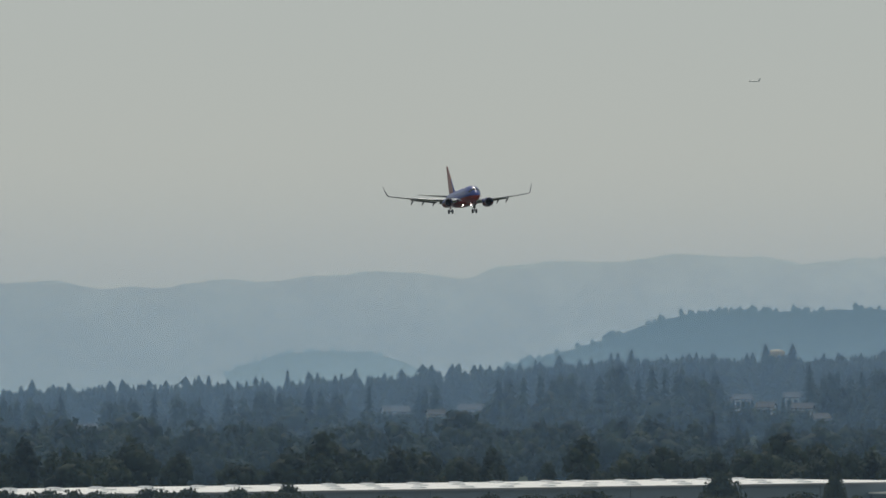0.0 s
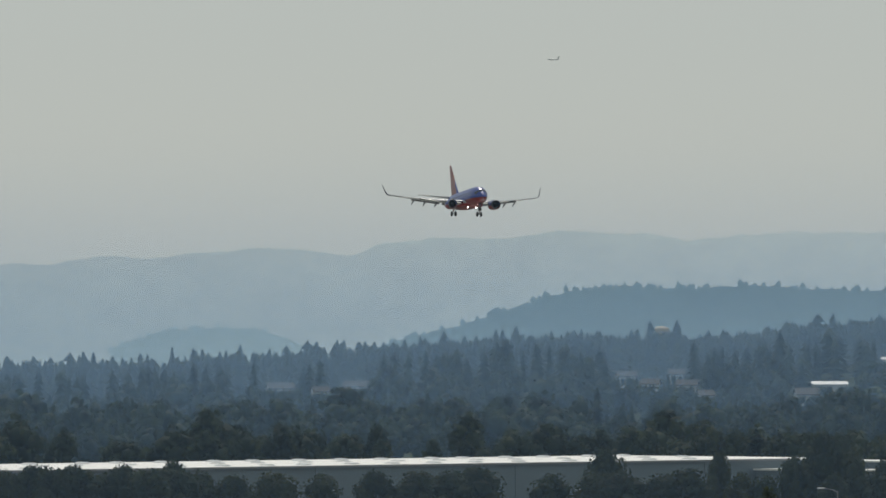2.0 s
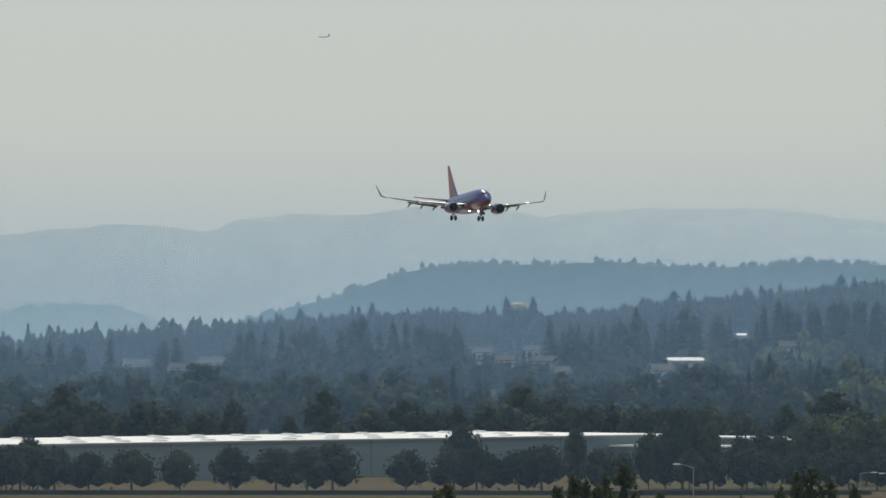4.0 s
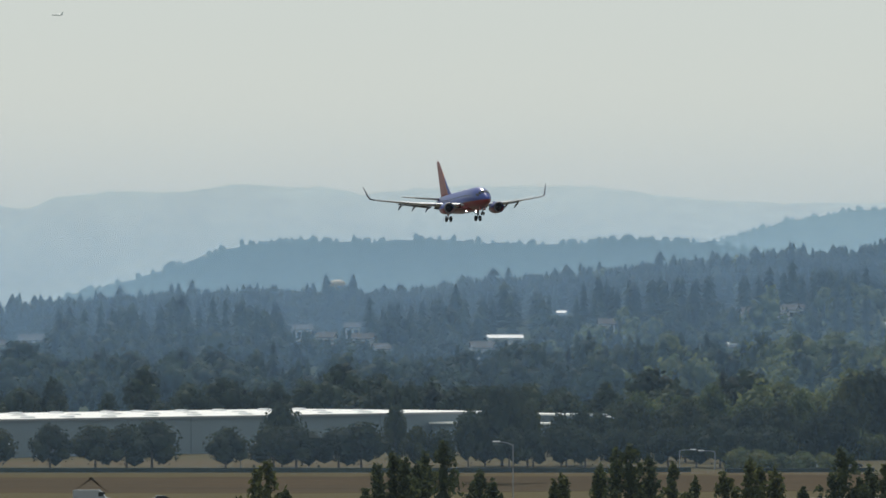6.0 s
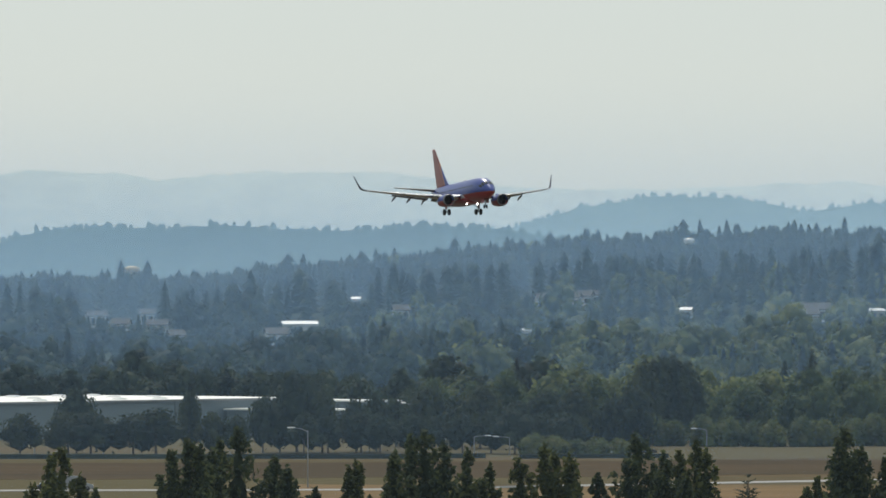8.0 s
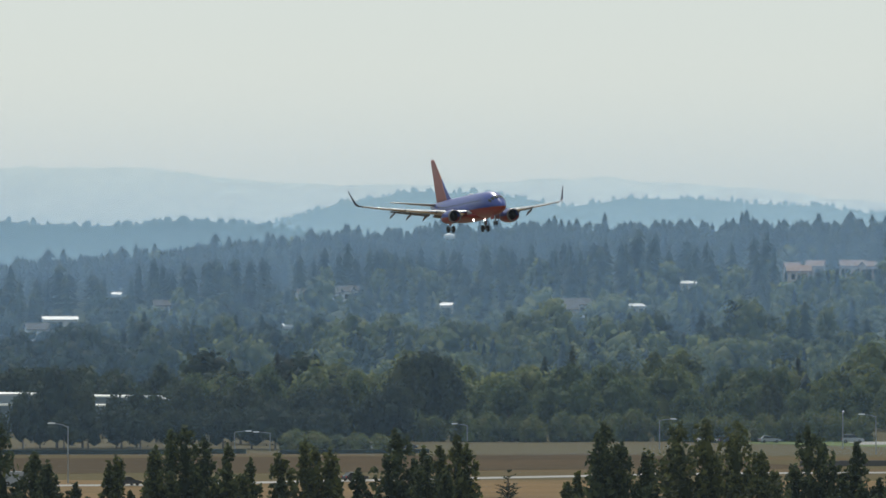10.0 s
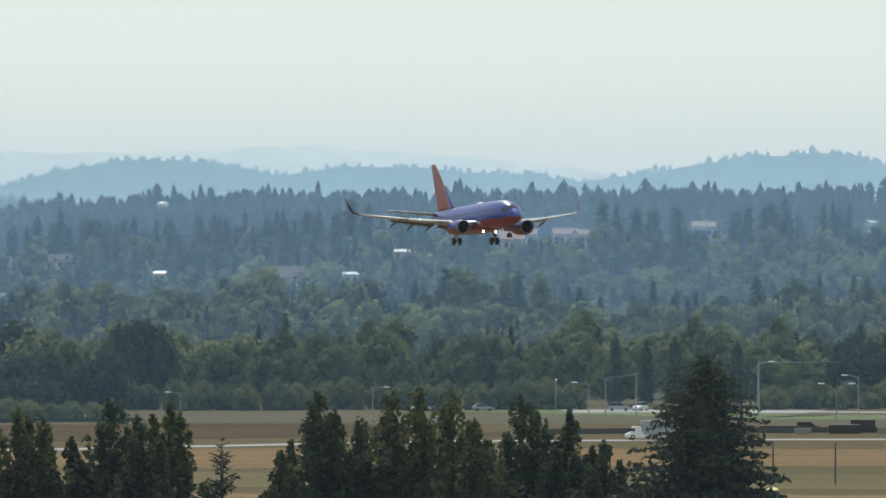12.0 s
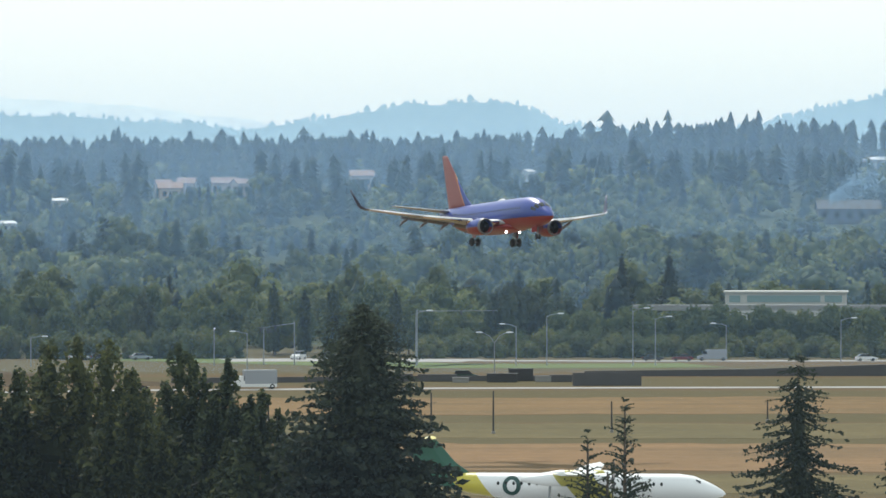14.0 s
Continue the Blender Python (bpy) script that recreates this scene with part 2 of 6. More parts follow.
def ridge(name, label, dist, table, mat, rough, trees=0.0, seed=1, spikes=0):
    """A far ridge: a long hill body with a sloping face; table gives bearing and crest height."""
    rng = random.Random(seed)
    b0, b1 = table[0][0], table[-1][0]
    n = int((b1 - b0) / 0.025)
    top, mid, low = [], [], []
    for i in range(n + 1):
        b = b0 + (b1 - b0) * i / n
        z = ramp_value(table, b)
        z += rough * (noise.noise((b * 2.1, seed, 0)) + 0.5 * noise.noise((b * 6.5, seed, 2)) + 0.25 * noise.noise((b * 17, seed, 5)))
        z += trees * (rng.random() - 0.5)
        top.append(polar(b, dist, z))
        mid.append(polar(b, dist - 90, z * 0.55))
        low.append(polar(b, dist - 200, -5))
    verts = low + mid + top + [polar(math.degrees(math.atan2(v.x, v.y)), dist + 60, -5) for v in top]
    k = n + 1
    faces = [(r * k + i, r * k + i + 1, (r + 1) * k + i + 1, (r + 1) * k + i) for r in range(3) for i in range(n)]
    # tree tops along the crest
    for _ in range(spikes):
        c = top[rng.randrange(n + 1)]
        h = rng.uniform(0.8, 3.6) * (1.5 if rng.random() < 0.06 else 1)
        w = 0.9 + h * rng.uniform(0.2, 0.55)
        base = len(verts)
        for zz, ww in ((-2.5, 1.0), (h * 0.25, 0.9), (h * 0.6, 0.5), (h, 0.04)):
            for q in range(5):
                a = q * 1.2566 + zz
                r = w * ww * rng.uniform(0.75, 1.2)
                verts.append(c + Vector((r * math.cos(a), r * math.sin(a), zz)))
        for r in range(3):
            for q in range(5):
                faces.append((base + r * 5 + q, base + r * 5 + (q + 1) % 5, base + r * 5 + 5 + (q + 1) % 5, base + r * 5 + 5 + q))
    ob = new(name, mesh_of(name, verts, faces, mat, True))
    return tagged(ob, label, "hills", kind="structure")


MOUNTAINS = [(-18.01, 90.8), (-16.57, 98.9), (-16.14, 100.1), (-15.71, 94.0), (-15.23, 94.9), (-14.66, 102.1), (-14.18, 98.9), (-13.51, 107.8),
    (-12.6, 102.1), (-12.36, 110.3), (-11.88, 114.3), (-11.5, 113.1), (-10.96, 118.4), (-10.87, 119.2), (-10.35, 117.2), (-10.14, 117.6), (-9.77, 113.1),
    (-9.57, 114.3), (-9.09, 117.6), (-7.84, 118.4), (-7.65, 116.3), (-6.93, 108.2), (-6.21, 105.4), (-4.6, 108.6), (-3.98, 111.5), (-3.16, 106.2), (-2.2,
    99.3), (-1.36, 88.0), (-0.4, 85.9), (5.82, 77.8)]
SMALL_HILL = [(-14.66, 33.9), (-14.47, 39.6), (-14.23, 46.1), (-13.94, 48.0), (-13.51, 48.4), (-13.22, 43.4), (-13.03, 36.9), (-12.74, 26.3)]
HILL_A = [(-12.35, 35.9), (-11.92, 44.1), (-11.49, 52.2), (-11.06, 62.0), (-10.73, 67.9), (-10.32, 69.5), (-9.7, 69.2), (-9.1, 70.5), (-8.23, 66.9),
    (-7.51, 70.8), (-6.79, 68.2), (-6.31, 61.7), (-5.59, 51.9), (-4.87, 45.4)]
HILL_B = [(-7.51, 61.1), (-6.79, 72.6), (-6.55, 77.3), (-6.17, 86.3), (-5.59, 92.8), (-4.98, 92.8), (-4.6, 88.1), (-4.31, 83.4), (-3.98, 86.3),
    (-3.74, 89.2), (-3.26, 88.1), (-2.68, 85.6), (-2.2, 83.4), (-1.72, 79.8), (-1.53, 80.9), (-1.25, 84.5), (-1.12, 85.6), (-0.64, 91.0), (-0.35, 95.6),
    (-0.07, 95.3), (0.27, 97.4), (0.6, 96.4), (0.8, 91.0), (0.99, 83.8), (1.66, 78.4), (2.47, 79.8), (3.19, 92.4), (3.43, 96.7), (3.76, 102.1), (4.39,
    108.6)]



ridge("backdrop", "pale blue mountain range with summer haze painted in", 4850, MOUNTAINS,
      ridge_mat("mountain_painted_haze", (0.495, 0.59, 0.585), (0.415, 0.53, 0.55), (0.66, 0.76, 0.76), (0.56, 0.7, 0.73)), 2.5, 0.4, 3)
ridge("backdrop", "small wooded hill made faint by painted haze", 4550, SMALL_HILL, ridge_mat("hill_painted_haze_pale", (0.32, 0.45, 0.48), (0.36, 0.5, 0.53)), 0.6, 0.8, 5, 30)
ridge("backdrop", "blue wooded ridge with painted haze", 4300, HILL_B, ridge_mat("hill_painted_haze", (0.24, 0.36, 0.4), (0.34, 0.49, 0.54), (0.28, 0.43, 0.5), (0.4, 0.56, 0.62)), 0.9, 1.2, 8, 330)
ridge("backdrop", "wooded hill with painted blue haze and tree tops along its crest", 3900, HILL_A, ridge_mat("hill_painted_haze_dark", (0.16, 0.25, 0.285), (0.24, 0.36, 0.41)), 0.9, 1.2, 11, 190)


# ---- trees ----
def quads(rng, centres, size, flat=0.0):
    """Small leaf sprays: one quad each, turned at random; flat > 0 lays them more level."""
    n = len(centres)
    a = rng.normal(size=(n, 3))
    a[:, 2] *= 1 - flat
    a /= np.linalg.norm(a, axis=1)[:, None]
    b = np.cross(a, rng.normal(size=(n, 3)))
    b /= np.linalg.norm(b, axis=1)[:, None]
    s = size * (0.6 + 0.8 * rng.random((n, 1)))
    a, b = a * s * 0.62, b * s * 0.38
    v = np.stack([centres - a, centres + b * 0.9, centres + a, centres - b], 1).reshape(-1, 3)
    f = np.arange(4 * n).reshape(-1, 4)
    return v, f


ICO = None


def blob(rng, centre, radii):
    """A rough low body inside a crown, so that no daylight shows where a real crown is dense."""
    global ICO
    if ICO is None:
        bm = bmesh.new()
        bmesh.ops.create_icosphere(bm, subdivisions=1, radius=1)
        ICO = (np.array([v.co[:] for v in bm.verts]), np.array([[v.index for v in f.verts] for f in bm.faces]))
        bm.free()
    v = ICO[0] * np.array(radii) * (0.8 + 0.4 * rng.random((len(ICO[0]), 1))) + np.array(centre)
    return v, ICO[1]


def joined(pieces):
    vs, fs, n = [], [], 0
    for v, f in pieces:
        vs.append(np.asarray(v))
        fs.extend([[i + n for i in g] for g in (f.tolist() if isinstance(f, np.ndarray) else f)])
        n += len(v)
    return np.concatenate(vs), fs


def scaled(crown, h):
    return crown[0] * h, crown[1]


def column_crown(rng, h, w, base, leaves, size, spires=4):
    """An upright poplar crown: several narrow spires that run up together."""
    pieces = []
    for k in range(spires):
        a = 2 * math.pi * (k + 0.6 * rng.random()) / spires
        out = 0.0 if k == 0 else rng.uniform(0.12, 0.4)
        off = w * out
        top = h if k == 0 else h * rng.uniform(0.97, 1.0) - (h - base) * (0.01 + 0.3 * out * rng.uniform(0.4, 1.3))
        r = w * rng.uniform(0.12, 0.18)
        n = leaves // spires
        s = rng.random(n) ** 0.85
        z = base + (top - base) * s
        prof = r * np.minimum(1, 0.45 + 2.5 * s) * np.clip(1.01 - s, 0, 1) ** 0.55 * 1.5
        tuft = 0.7 + 0.6 * np.sin(z * 1.7 + k * 2 + 2.5 * np.sin(z * 0.6)) * rng.random(n)
        an = rng.random(n) * 2 * math.pi
        rad = prof * tuft * (0.3 + 0.85 * np.sqrt(rng.random(n)))
        lean = off * (0.9 - 0.25 * s)
        c = np.stack([math.cos(a) * lean + rad * np.cos(an), math.sin(a) * lean + rad * np.sin(an), z], 1)
        pieces.append(quads(rng, c, size))
        for q in range(7):
            f = (q + 0.5) / 8.5
            rr = r * 0.9 * (1.01 - f) ** 0.55
            pieces.append(blob(rng, (math.cos(a) * off * (0.9 - 0.25 * f), math.sin(a) * off * (0.9 - 0.25 * f), base + (top - base) * f), (rr, rr, (top - base) * 0.085)))
    return joined(pieces)


def plume_crown(rng, h, w, base, leaders, leaves, size):
    """A poplar crown: a few upright leaders close together, each clad in short boughs that end in leafy plumes."""
    pieces = []
    per = 40
    n = leaves // (leaders * per)
    for k in range(leaders):
        a0 = 2 * math.pi * (k + 0.6 * rng.random()) / leaders
        off = 0.0 if k == 0 else w * rng.uniform(0.16, 0.36)
        ox, oy = off * math.cos(a0), off * math.sin(a0)
        top = h if k == 0 else h - rng.uniform(0.2, 2.6)
        lw = w * rng.uniform(0.38, 0.48)
        for i in range(per):
            down = (top - base) * ((i + rng.random()) / per) ** 1.35        # from the tip of the leader
            reach = lw * min(1.0, down / 4.6) ** 0.72 * rng.uniform(0.45, 1.12)
            a = 2.4 * i + rng.normal() * 0.4
            ln = rng.uniform(1.1, 2.6) * min(1.0, 0.45 + down * 0.25)
            q = rng.random(n)
            rr = np.sqrt(rng.random(n)) * (0.12 + 0.42 * np.sin(math.pi * np.clip(q, 0, 1) ** 0.75)) * min(1, 0.35 + down * 0.2) * (0.7 + 0.28 * lw)
            an = rng.random(n) * 6.283
            out = reach * (1 - (1 - q) ** 2)
            z = top - down - ln + ln * q
            c = np.stack([ox + out * math.cos(a) + rr * np.cos(an), oy + out * math.sin(a) + rr * np.sin(an), z + rng.normal(size=n) * 0.1], 1)
            pieces.append(quads(rng, c, size * min(1, 0.6 + 0.12 * down)))
        for i in range(1, 9):
            down = (top - base) * ((i + 0.7) / 9) ** 1.3
            r = lw * 0.34 * min(1.0, down / 6.0)
            pieces.append(blob(rng, (ox, oy, top - down), (r, r, 0.35 + 0.085 * (top - base) * (0.3 + 0.7 * i / 9))))
    return joined(pieces)


def fir_crown(rng, h, w, base, whorls, per, spray, sparse=0.0, droop=0.25, power=0.85, core=True, fill=0.28, close=1.9, spine=0.0):
    """A conifer: whorls of boughs, each a spine with sprays of needles to both sides."""
    cs, sz, pieces = [], [], []
    for i in range(whorls):
        s = i / (whorls - 1)
        z0 = h - (h - base) * min(1.0, s + rng.uniform(-1.2, 1.2) / whorls * min(1, 4 * s))
        reach = w / 2 * (0.05 + 0.95 * s ** power)
        for k in range(max(3, int(per * (0.55 + 0.45 * s)))):
            if rng.random() < sparse:
                continue
            a = rng.random() * 2 * math.pi
            ln = reach * rng.uniform(0.65, 1.12)
            n = max(3, int(ln / spray * close))
            q = (np.arange(n) + 0.6) / n
            zz = z0 + rng.uniform(-1.8, 1.8) * min(1, 9 * s) * (h - base) / whorls + ln * (0.18 - droop * 1.6 * q + droop * 0.8 * q * q)
            side = rng.normal(size=n) * (spray * 0.4 + ln * 0.17) * (1.1 - q)
            r = ln * q
            if spine:
                qq = np.array([0.0, 0.5, 1.0])
                ax = np.stack([ln * qq * math.cos(a), ln * qq * math.sin(a), np.interp(qq, q, zz)], 1)
                lift = np.array([0, 0, spine])
                pieces.append((np.array([ax[0] - lift, ax[1] - lift * 0.6, ax[2], ax[1] + lift * 0.6, ax[0] + lift]), [[0, 1, 3, 4], [1, 2, 3]]))
            sz.append(np.full(n, spray * (0.4 + 0.6 * min(1, s * 2.2))))
            cs.append(np.stack([r * math.cos(a) - side * math.sin(a), r * math.sin(a) + side * math.cos(a), zz + rng.normal(size=n) * spray * 0.12], 1))
    c = np.concatenate(cs)
    pieces.append(quads(rng, c, np.concatenate(sz)[:, None], 0.25))
    if core:
        for q in range(5):
            f = (q + 0.9) / 5.6
            pieces.append(blob(rng, (0, 0, h - (h - base) * f), (w * fill * f ** power, w * fill * f ** power, (h - base) * 0.13)))
    return joined(pieces)


def trunk_mesh(rng, h, r, limbs=5, spread=2.0, start=0.3):
    bm = bmesh.new()
    sway = 0.005 * h if limbs else 0.0
    pts = [(rng.normal() * sway * k, rng.normal() * sway * k, h * k / 4 - (0.3 if k == 0 else 0)) for k in range(5)]
    tube(bm, pts, [r * (1.25, 0.9, 0.7, 0.45, 0.12)[k] for k in range(5)], 7)
    for k in range(limbs):
        a = 2 * math.pi * (k + rng.random() * 0.5) / max(1, limbs)
        z = h * (start + 0.5 * rng.random())
        e = Vector((math.cos(a) * spread, math.sin(a) * spread, z + spread * 0.8))
        tube(bm, [(0, 0, z), (e.x * 0.5, e.y * 0.5, z + spread * 0.3), e], [r * 0.5, r * 0.35, r * 0.1], 5)
    me = bpy.data.meshes.new("trunk")
    bmesh.ops.recalc_face_normals(bm, faces=bm.faces)
    bm.to_mesh(me)
    bm.free()
    me.materials.append(BARK)
    return me


def make_tree(name, label, category, crown, mat, trunk, m, group=""):
    t = thing(name, label, category, m, group)
    part("trunk", trunk, None, t)
    part("crown", mesh_of("crown", crown[0], crown[1], mat), None, t)
    return t


def at(bearing, dist, turn=0.0, scale=1.0, z=None):
    p = polar(bearing, dist)
    return pose(p.x, p.y, ground_z(p.x, p.y) if z is None else z, 0, 0, turn) @ Matrix.Scale(scale, 4)


def put(ob, m):
    """A copy of a tree at m, its size included."""
    c = copy_thing(ob, m)
    c.scale = m.to_scale()
    return c


# houses and sheds on the slope: bearing, distance, length, depth, height, roof tone, turn
HOUSES = [(-3.25, 2515, 6.3, 6, 4.0, 1, 8), (-2.37, 2630, 5.7, 7, 5, 2, 10), (-2.17, 2640, 6.6, 8, 5, 2, -8), (-1.86, 2635, 9.3, 8, 5, 2, 5), (-1.72, 2625, 4.8, 7, 5, 2, 25), (-0.69, 2685, 9.0, 8, 5.5, 2, 4),
          (0.72, 2735, 3.2, 6, 5, 1, 30), (3.65, 2950, 9.9, 8, 5, 1, 0), (3.43, 2415, 22.2, 12, 5, 3, 5), (-8.57, 2480, 12.4, 8, 4, 1, 4), (-6.65, 2300, 2.3, 5, 4, 1, 10), (-5.29, 2395, 3.6, 6, 4, 1, -8),
          (-3.7, 2375, 5.2, 6, 4, 1, 20), (-4.2, 2380, 9.6, 8, 4.5, 0, 0), (-6.52, 2535, 3.8, 7, 4.5, 0, 12), (-6.24, 2525, 4.2, 7, 4.5, 0, -10), (-6.15, 2535, 5.5, 7, 4.5, 0, -15), (-2.31, 2590, 8.7, 8, 5, 2, 0),
          (-8.76, 2395, 8.0, 8, 4, 0, 8), (-9.77, 2560, 7.7, 7, 4.5, 0, -6), (-9.62, 2465, 5.4, 7, 4.5, 0, 14), (-8.09, 2695, 3.2, 6, 4, 1, 0), (-7.71, 2535, 5.9, 7, 4.5, 0, 6), (-10.29, 2640, 7.5, 7, 4.5, 0, 10),
          (-10.08, 2565, 6.4, 7, 4.5, 0, -12), (-9.86, 2680, 5.8, 7, 4.5, 0, 0), (-13.22, 2720, 10.5, 8, 4.5, 0, 8), (-12.57, 2640, 9.7, 8, 4.5, 0, -8), (-12.88, 2610, 6.5, 7, 4.5, 0, 16), (-15.85, 2630, 8.8, 8, 4.5, 0, 5),
          (-6.08, 2540, 3.4, 6, 4.5, 0, 0), (-4.26, 2350, 5.9, 7, 4.5, 0, 10)]
TOWERS = [(-9.99, 2920, 43.2), (-5.27, 2760, 54.2)]
VIEWS = [(hb, hd, math.degrees(hl / hd) * 0.5 + 0.07, ground_z(*polar(hb, hd).xy) + hh * (0.8 if tone else 0.95)) for hb, hd, hl, _, hh, tone, _ in HOUSES] + \
        [(tb, td, 0.085, tz - 1.9) for tb, td, tz in TOWERS]
WH_A, WH_B = polar(-16.6, 1352), polar(-8.86, 1527)      # front eave of the long warehouse
WH_DIR = (WH_B - WH_A).normalized()
WH_BACK = Vector((-WH_DIR.y, WH_DIR.x, 0))


def free_of_buildings(x, y, bearing, dist):
    v = Vector((x, y, 0)) - WH_A
    u, w = v.dot(WH_DIR), v.dot(WH_BACK)
    if -20 < u < (WH_B - WH_A).length + 75 and -8 < w < 140:
        return False
    return all(abs(bearing - hb) > math.degrees(hl / hd) * 0.62 or abs(dist - hd) > 10 for hb, hd, hl, *_ in HOUSES) and \
        all(abs(bearing - tb) > 0.1 or abs(dist - td) > 6 for tb, td, _ in TOWERS)


def growth_limit(bearing, dist):
    """Height to which trees have been kept low before a house or water tower on the slope."""
    keep = 999.0
    for b, d, half, z in VIEWS:
        if abs(bearing - b) < half and d - 420 < dist < d:
            keep = min(keep, EYE + (z - EYE) * dist / d)
    return keep


def flat_faces(faces):
    return np.array([i for f in faces for i in f]), np.array([len(f) for f in faces])


def big_mesh(name, verts, loops, totals, mat):
    """A mesh from large arrays."""
    me = bpy.data.meshes.new(name)
    me.vertices.add(len(verts))
    me.vertices.foreach_set("co", np.ascontiguousarray(verts, dtype=np.float32).ravel())
    me.loops.add(len(loops))
    me.loops.foreach_set("vertex_index", loops.astype(np.int32))
    me.polygons.add(len(totals))
    me.polygons.foreach_set("loop_start", np.concatenate([[0], np.cumsum(totals)[:-1]]).astype(np.int32))
    me.update(calc_edges=True)
    me.materials.append(mat)
    return me


def tiered_conifer(rng, tiers, points, slim):
    """A far conifer one unit high: ragged skirts of boughs stacked on a leader, each with uneven tips."""
    pieces = []
    for i in range(tiers):
        f = (i + 0.25) / tiers
        z, r = 0.96 - 0.91 * f, slim * (0.1 + 0.9 * f ** 0.68) * rng.uniform(0.82, 1.15)
        n = points * 2
        ang = (np.arange(n) + rng.random(n) * 0.5) * 2 * math.pi / n
        rad = r * np.where(np.arange(n) % 2 == 0, rng.uniform(0.8, 1.25, n), rng.uniform(0.45, 0.7, n))
        drop = np.where(np.arange(n) % 2 == 0, -0.02, 0.02) + rng.normal(size=n) * 0.012
        rim = np.stack([rad * np.cos(ang), rad * np.sin(ang), z + drop], 1)
        v = np.concatenate([rim, [[0, 0, min(1.0, z + 0.06 + 0.1 * (1 - f) + 0.05)]]])
        pieces.append((v, [[k, (k + 1) % n, n] for k in range(n)]))
    return joined(pieces)


def lobed_crown(rng, w, base, lobes, leaves, size, tall=1.0):
    """A far broadleaf crown one unit high: rounded lobes clad in leaf sprays that lie along the lobe."""
    pieces = []
    for k in range(lobes):
        f = (k + 0.5) / lobes
        a = 2.4 * k + rng.random()
        z = base + (1 - base) * (0.12 + 0.68 * f ** 0.9)
        out = w / 2 * (0.62 * math.sin(math.pi * min(1, 0.25 + 0.72 * f)) + 0.02) * rng.uniform(0.7, 1.15) * (0.35 if k == lobes - 1 else 1)
        lr = w * rng.uniform(0.2, 0.29) * (0.75 if f > 0.8 else 1)
        rad = np.array([lr, lr, min(lr * tall * rng.uniform(0.85, 1.2), 1.0 - z)])
        c = np.array([out * math.cos(a), out * math.sin(a), z])
        pieces.append(blob(rng, c, rad * 0.74))
        d = rng.normal(size=(leaves, 3))
        d[:, 2] = np.abs(d[:, 2]) * 1.15 - 0.5
        d /= np.linalg.norm(d, axis=1)[:, None]
        p = c + d * rad * rng.uniform(0.85, 1.12, (leaves, 1))
        nrm = d + rng.normal(size=(leaves, 3)) * 0.5
        nrm /= np.linalg.norm(nrm, axis=1)[:, None]
        t = np.cross(nrm, rng.normal(size=(leaves, 3)))
        t /= np.linalg.norm(t, axis=1)[:, None]
        b = np.cross(nrm, t)
        q = size * (0.6 + 0.8 * rng.random((leaves, 1)))
        v = np.stack([p - t * q * 0.6, p - b * q * 0.45, p + t * q * 0.6, p + b * q * 0.45], 1).reshape(-1, 3)
        pieces.append((v, np.arange(4 * leaves).reshape(-1, 4)))
    return joined(pieces)


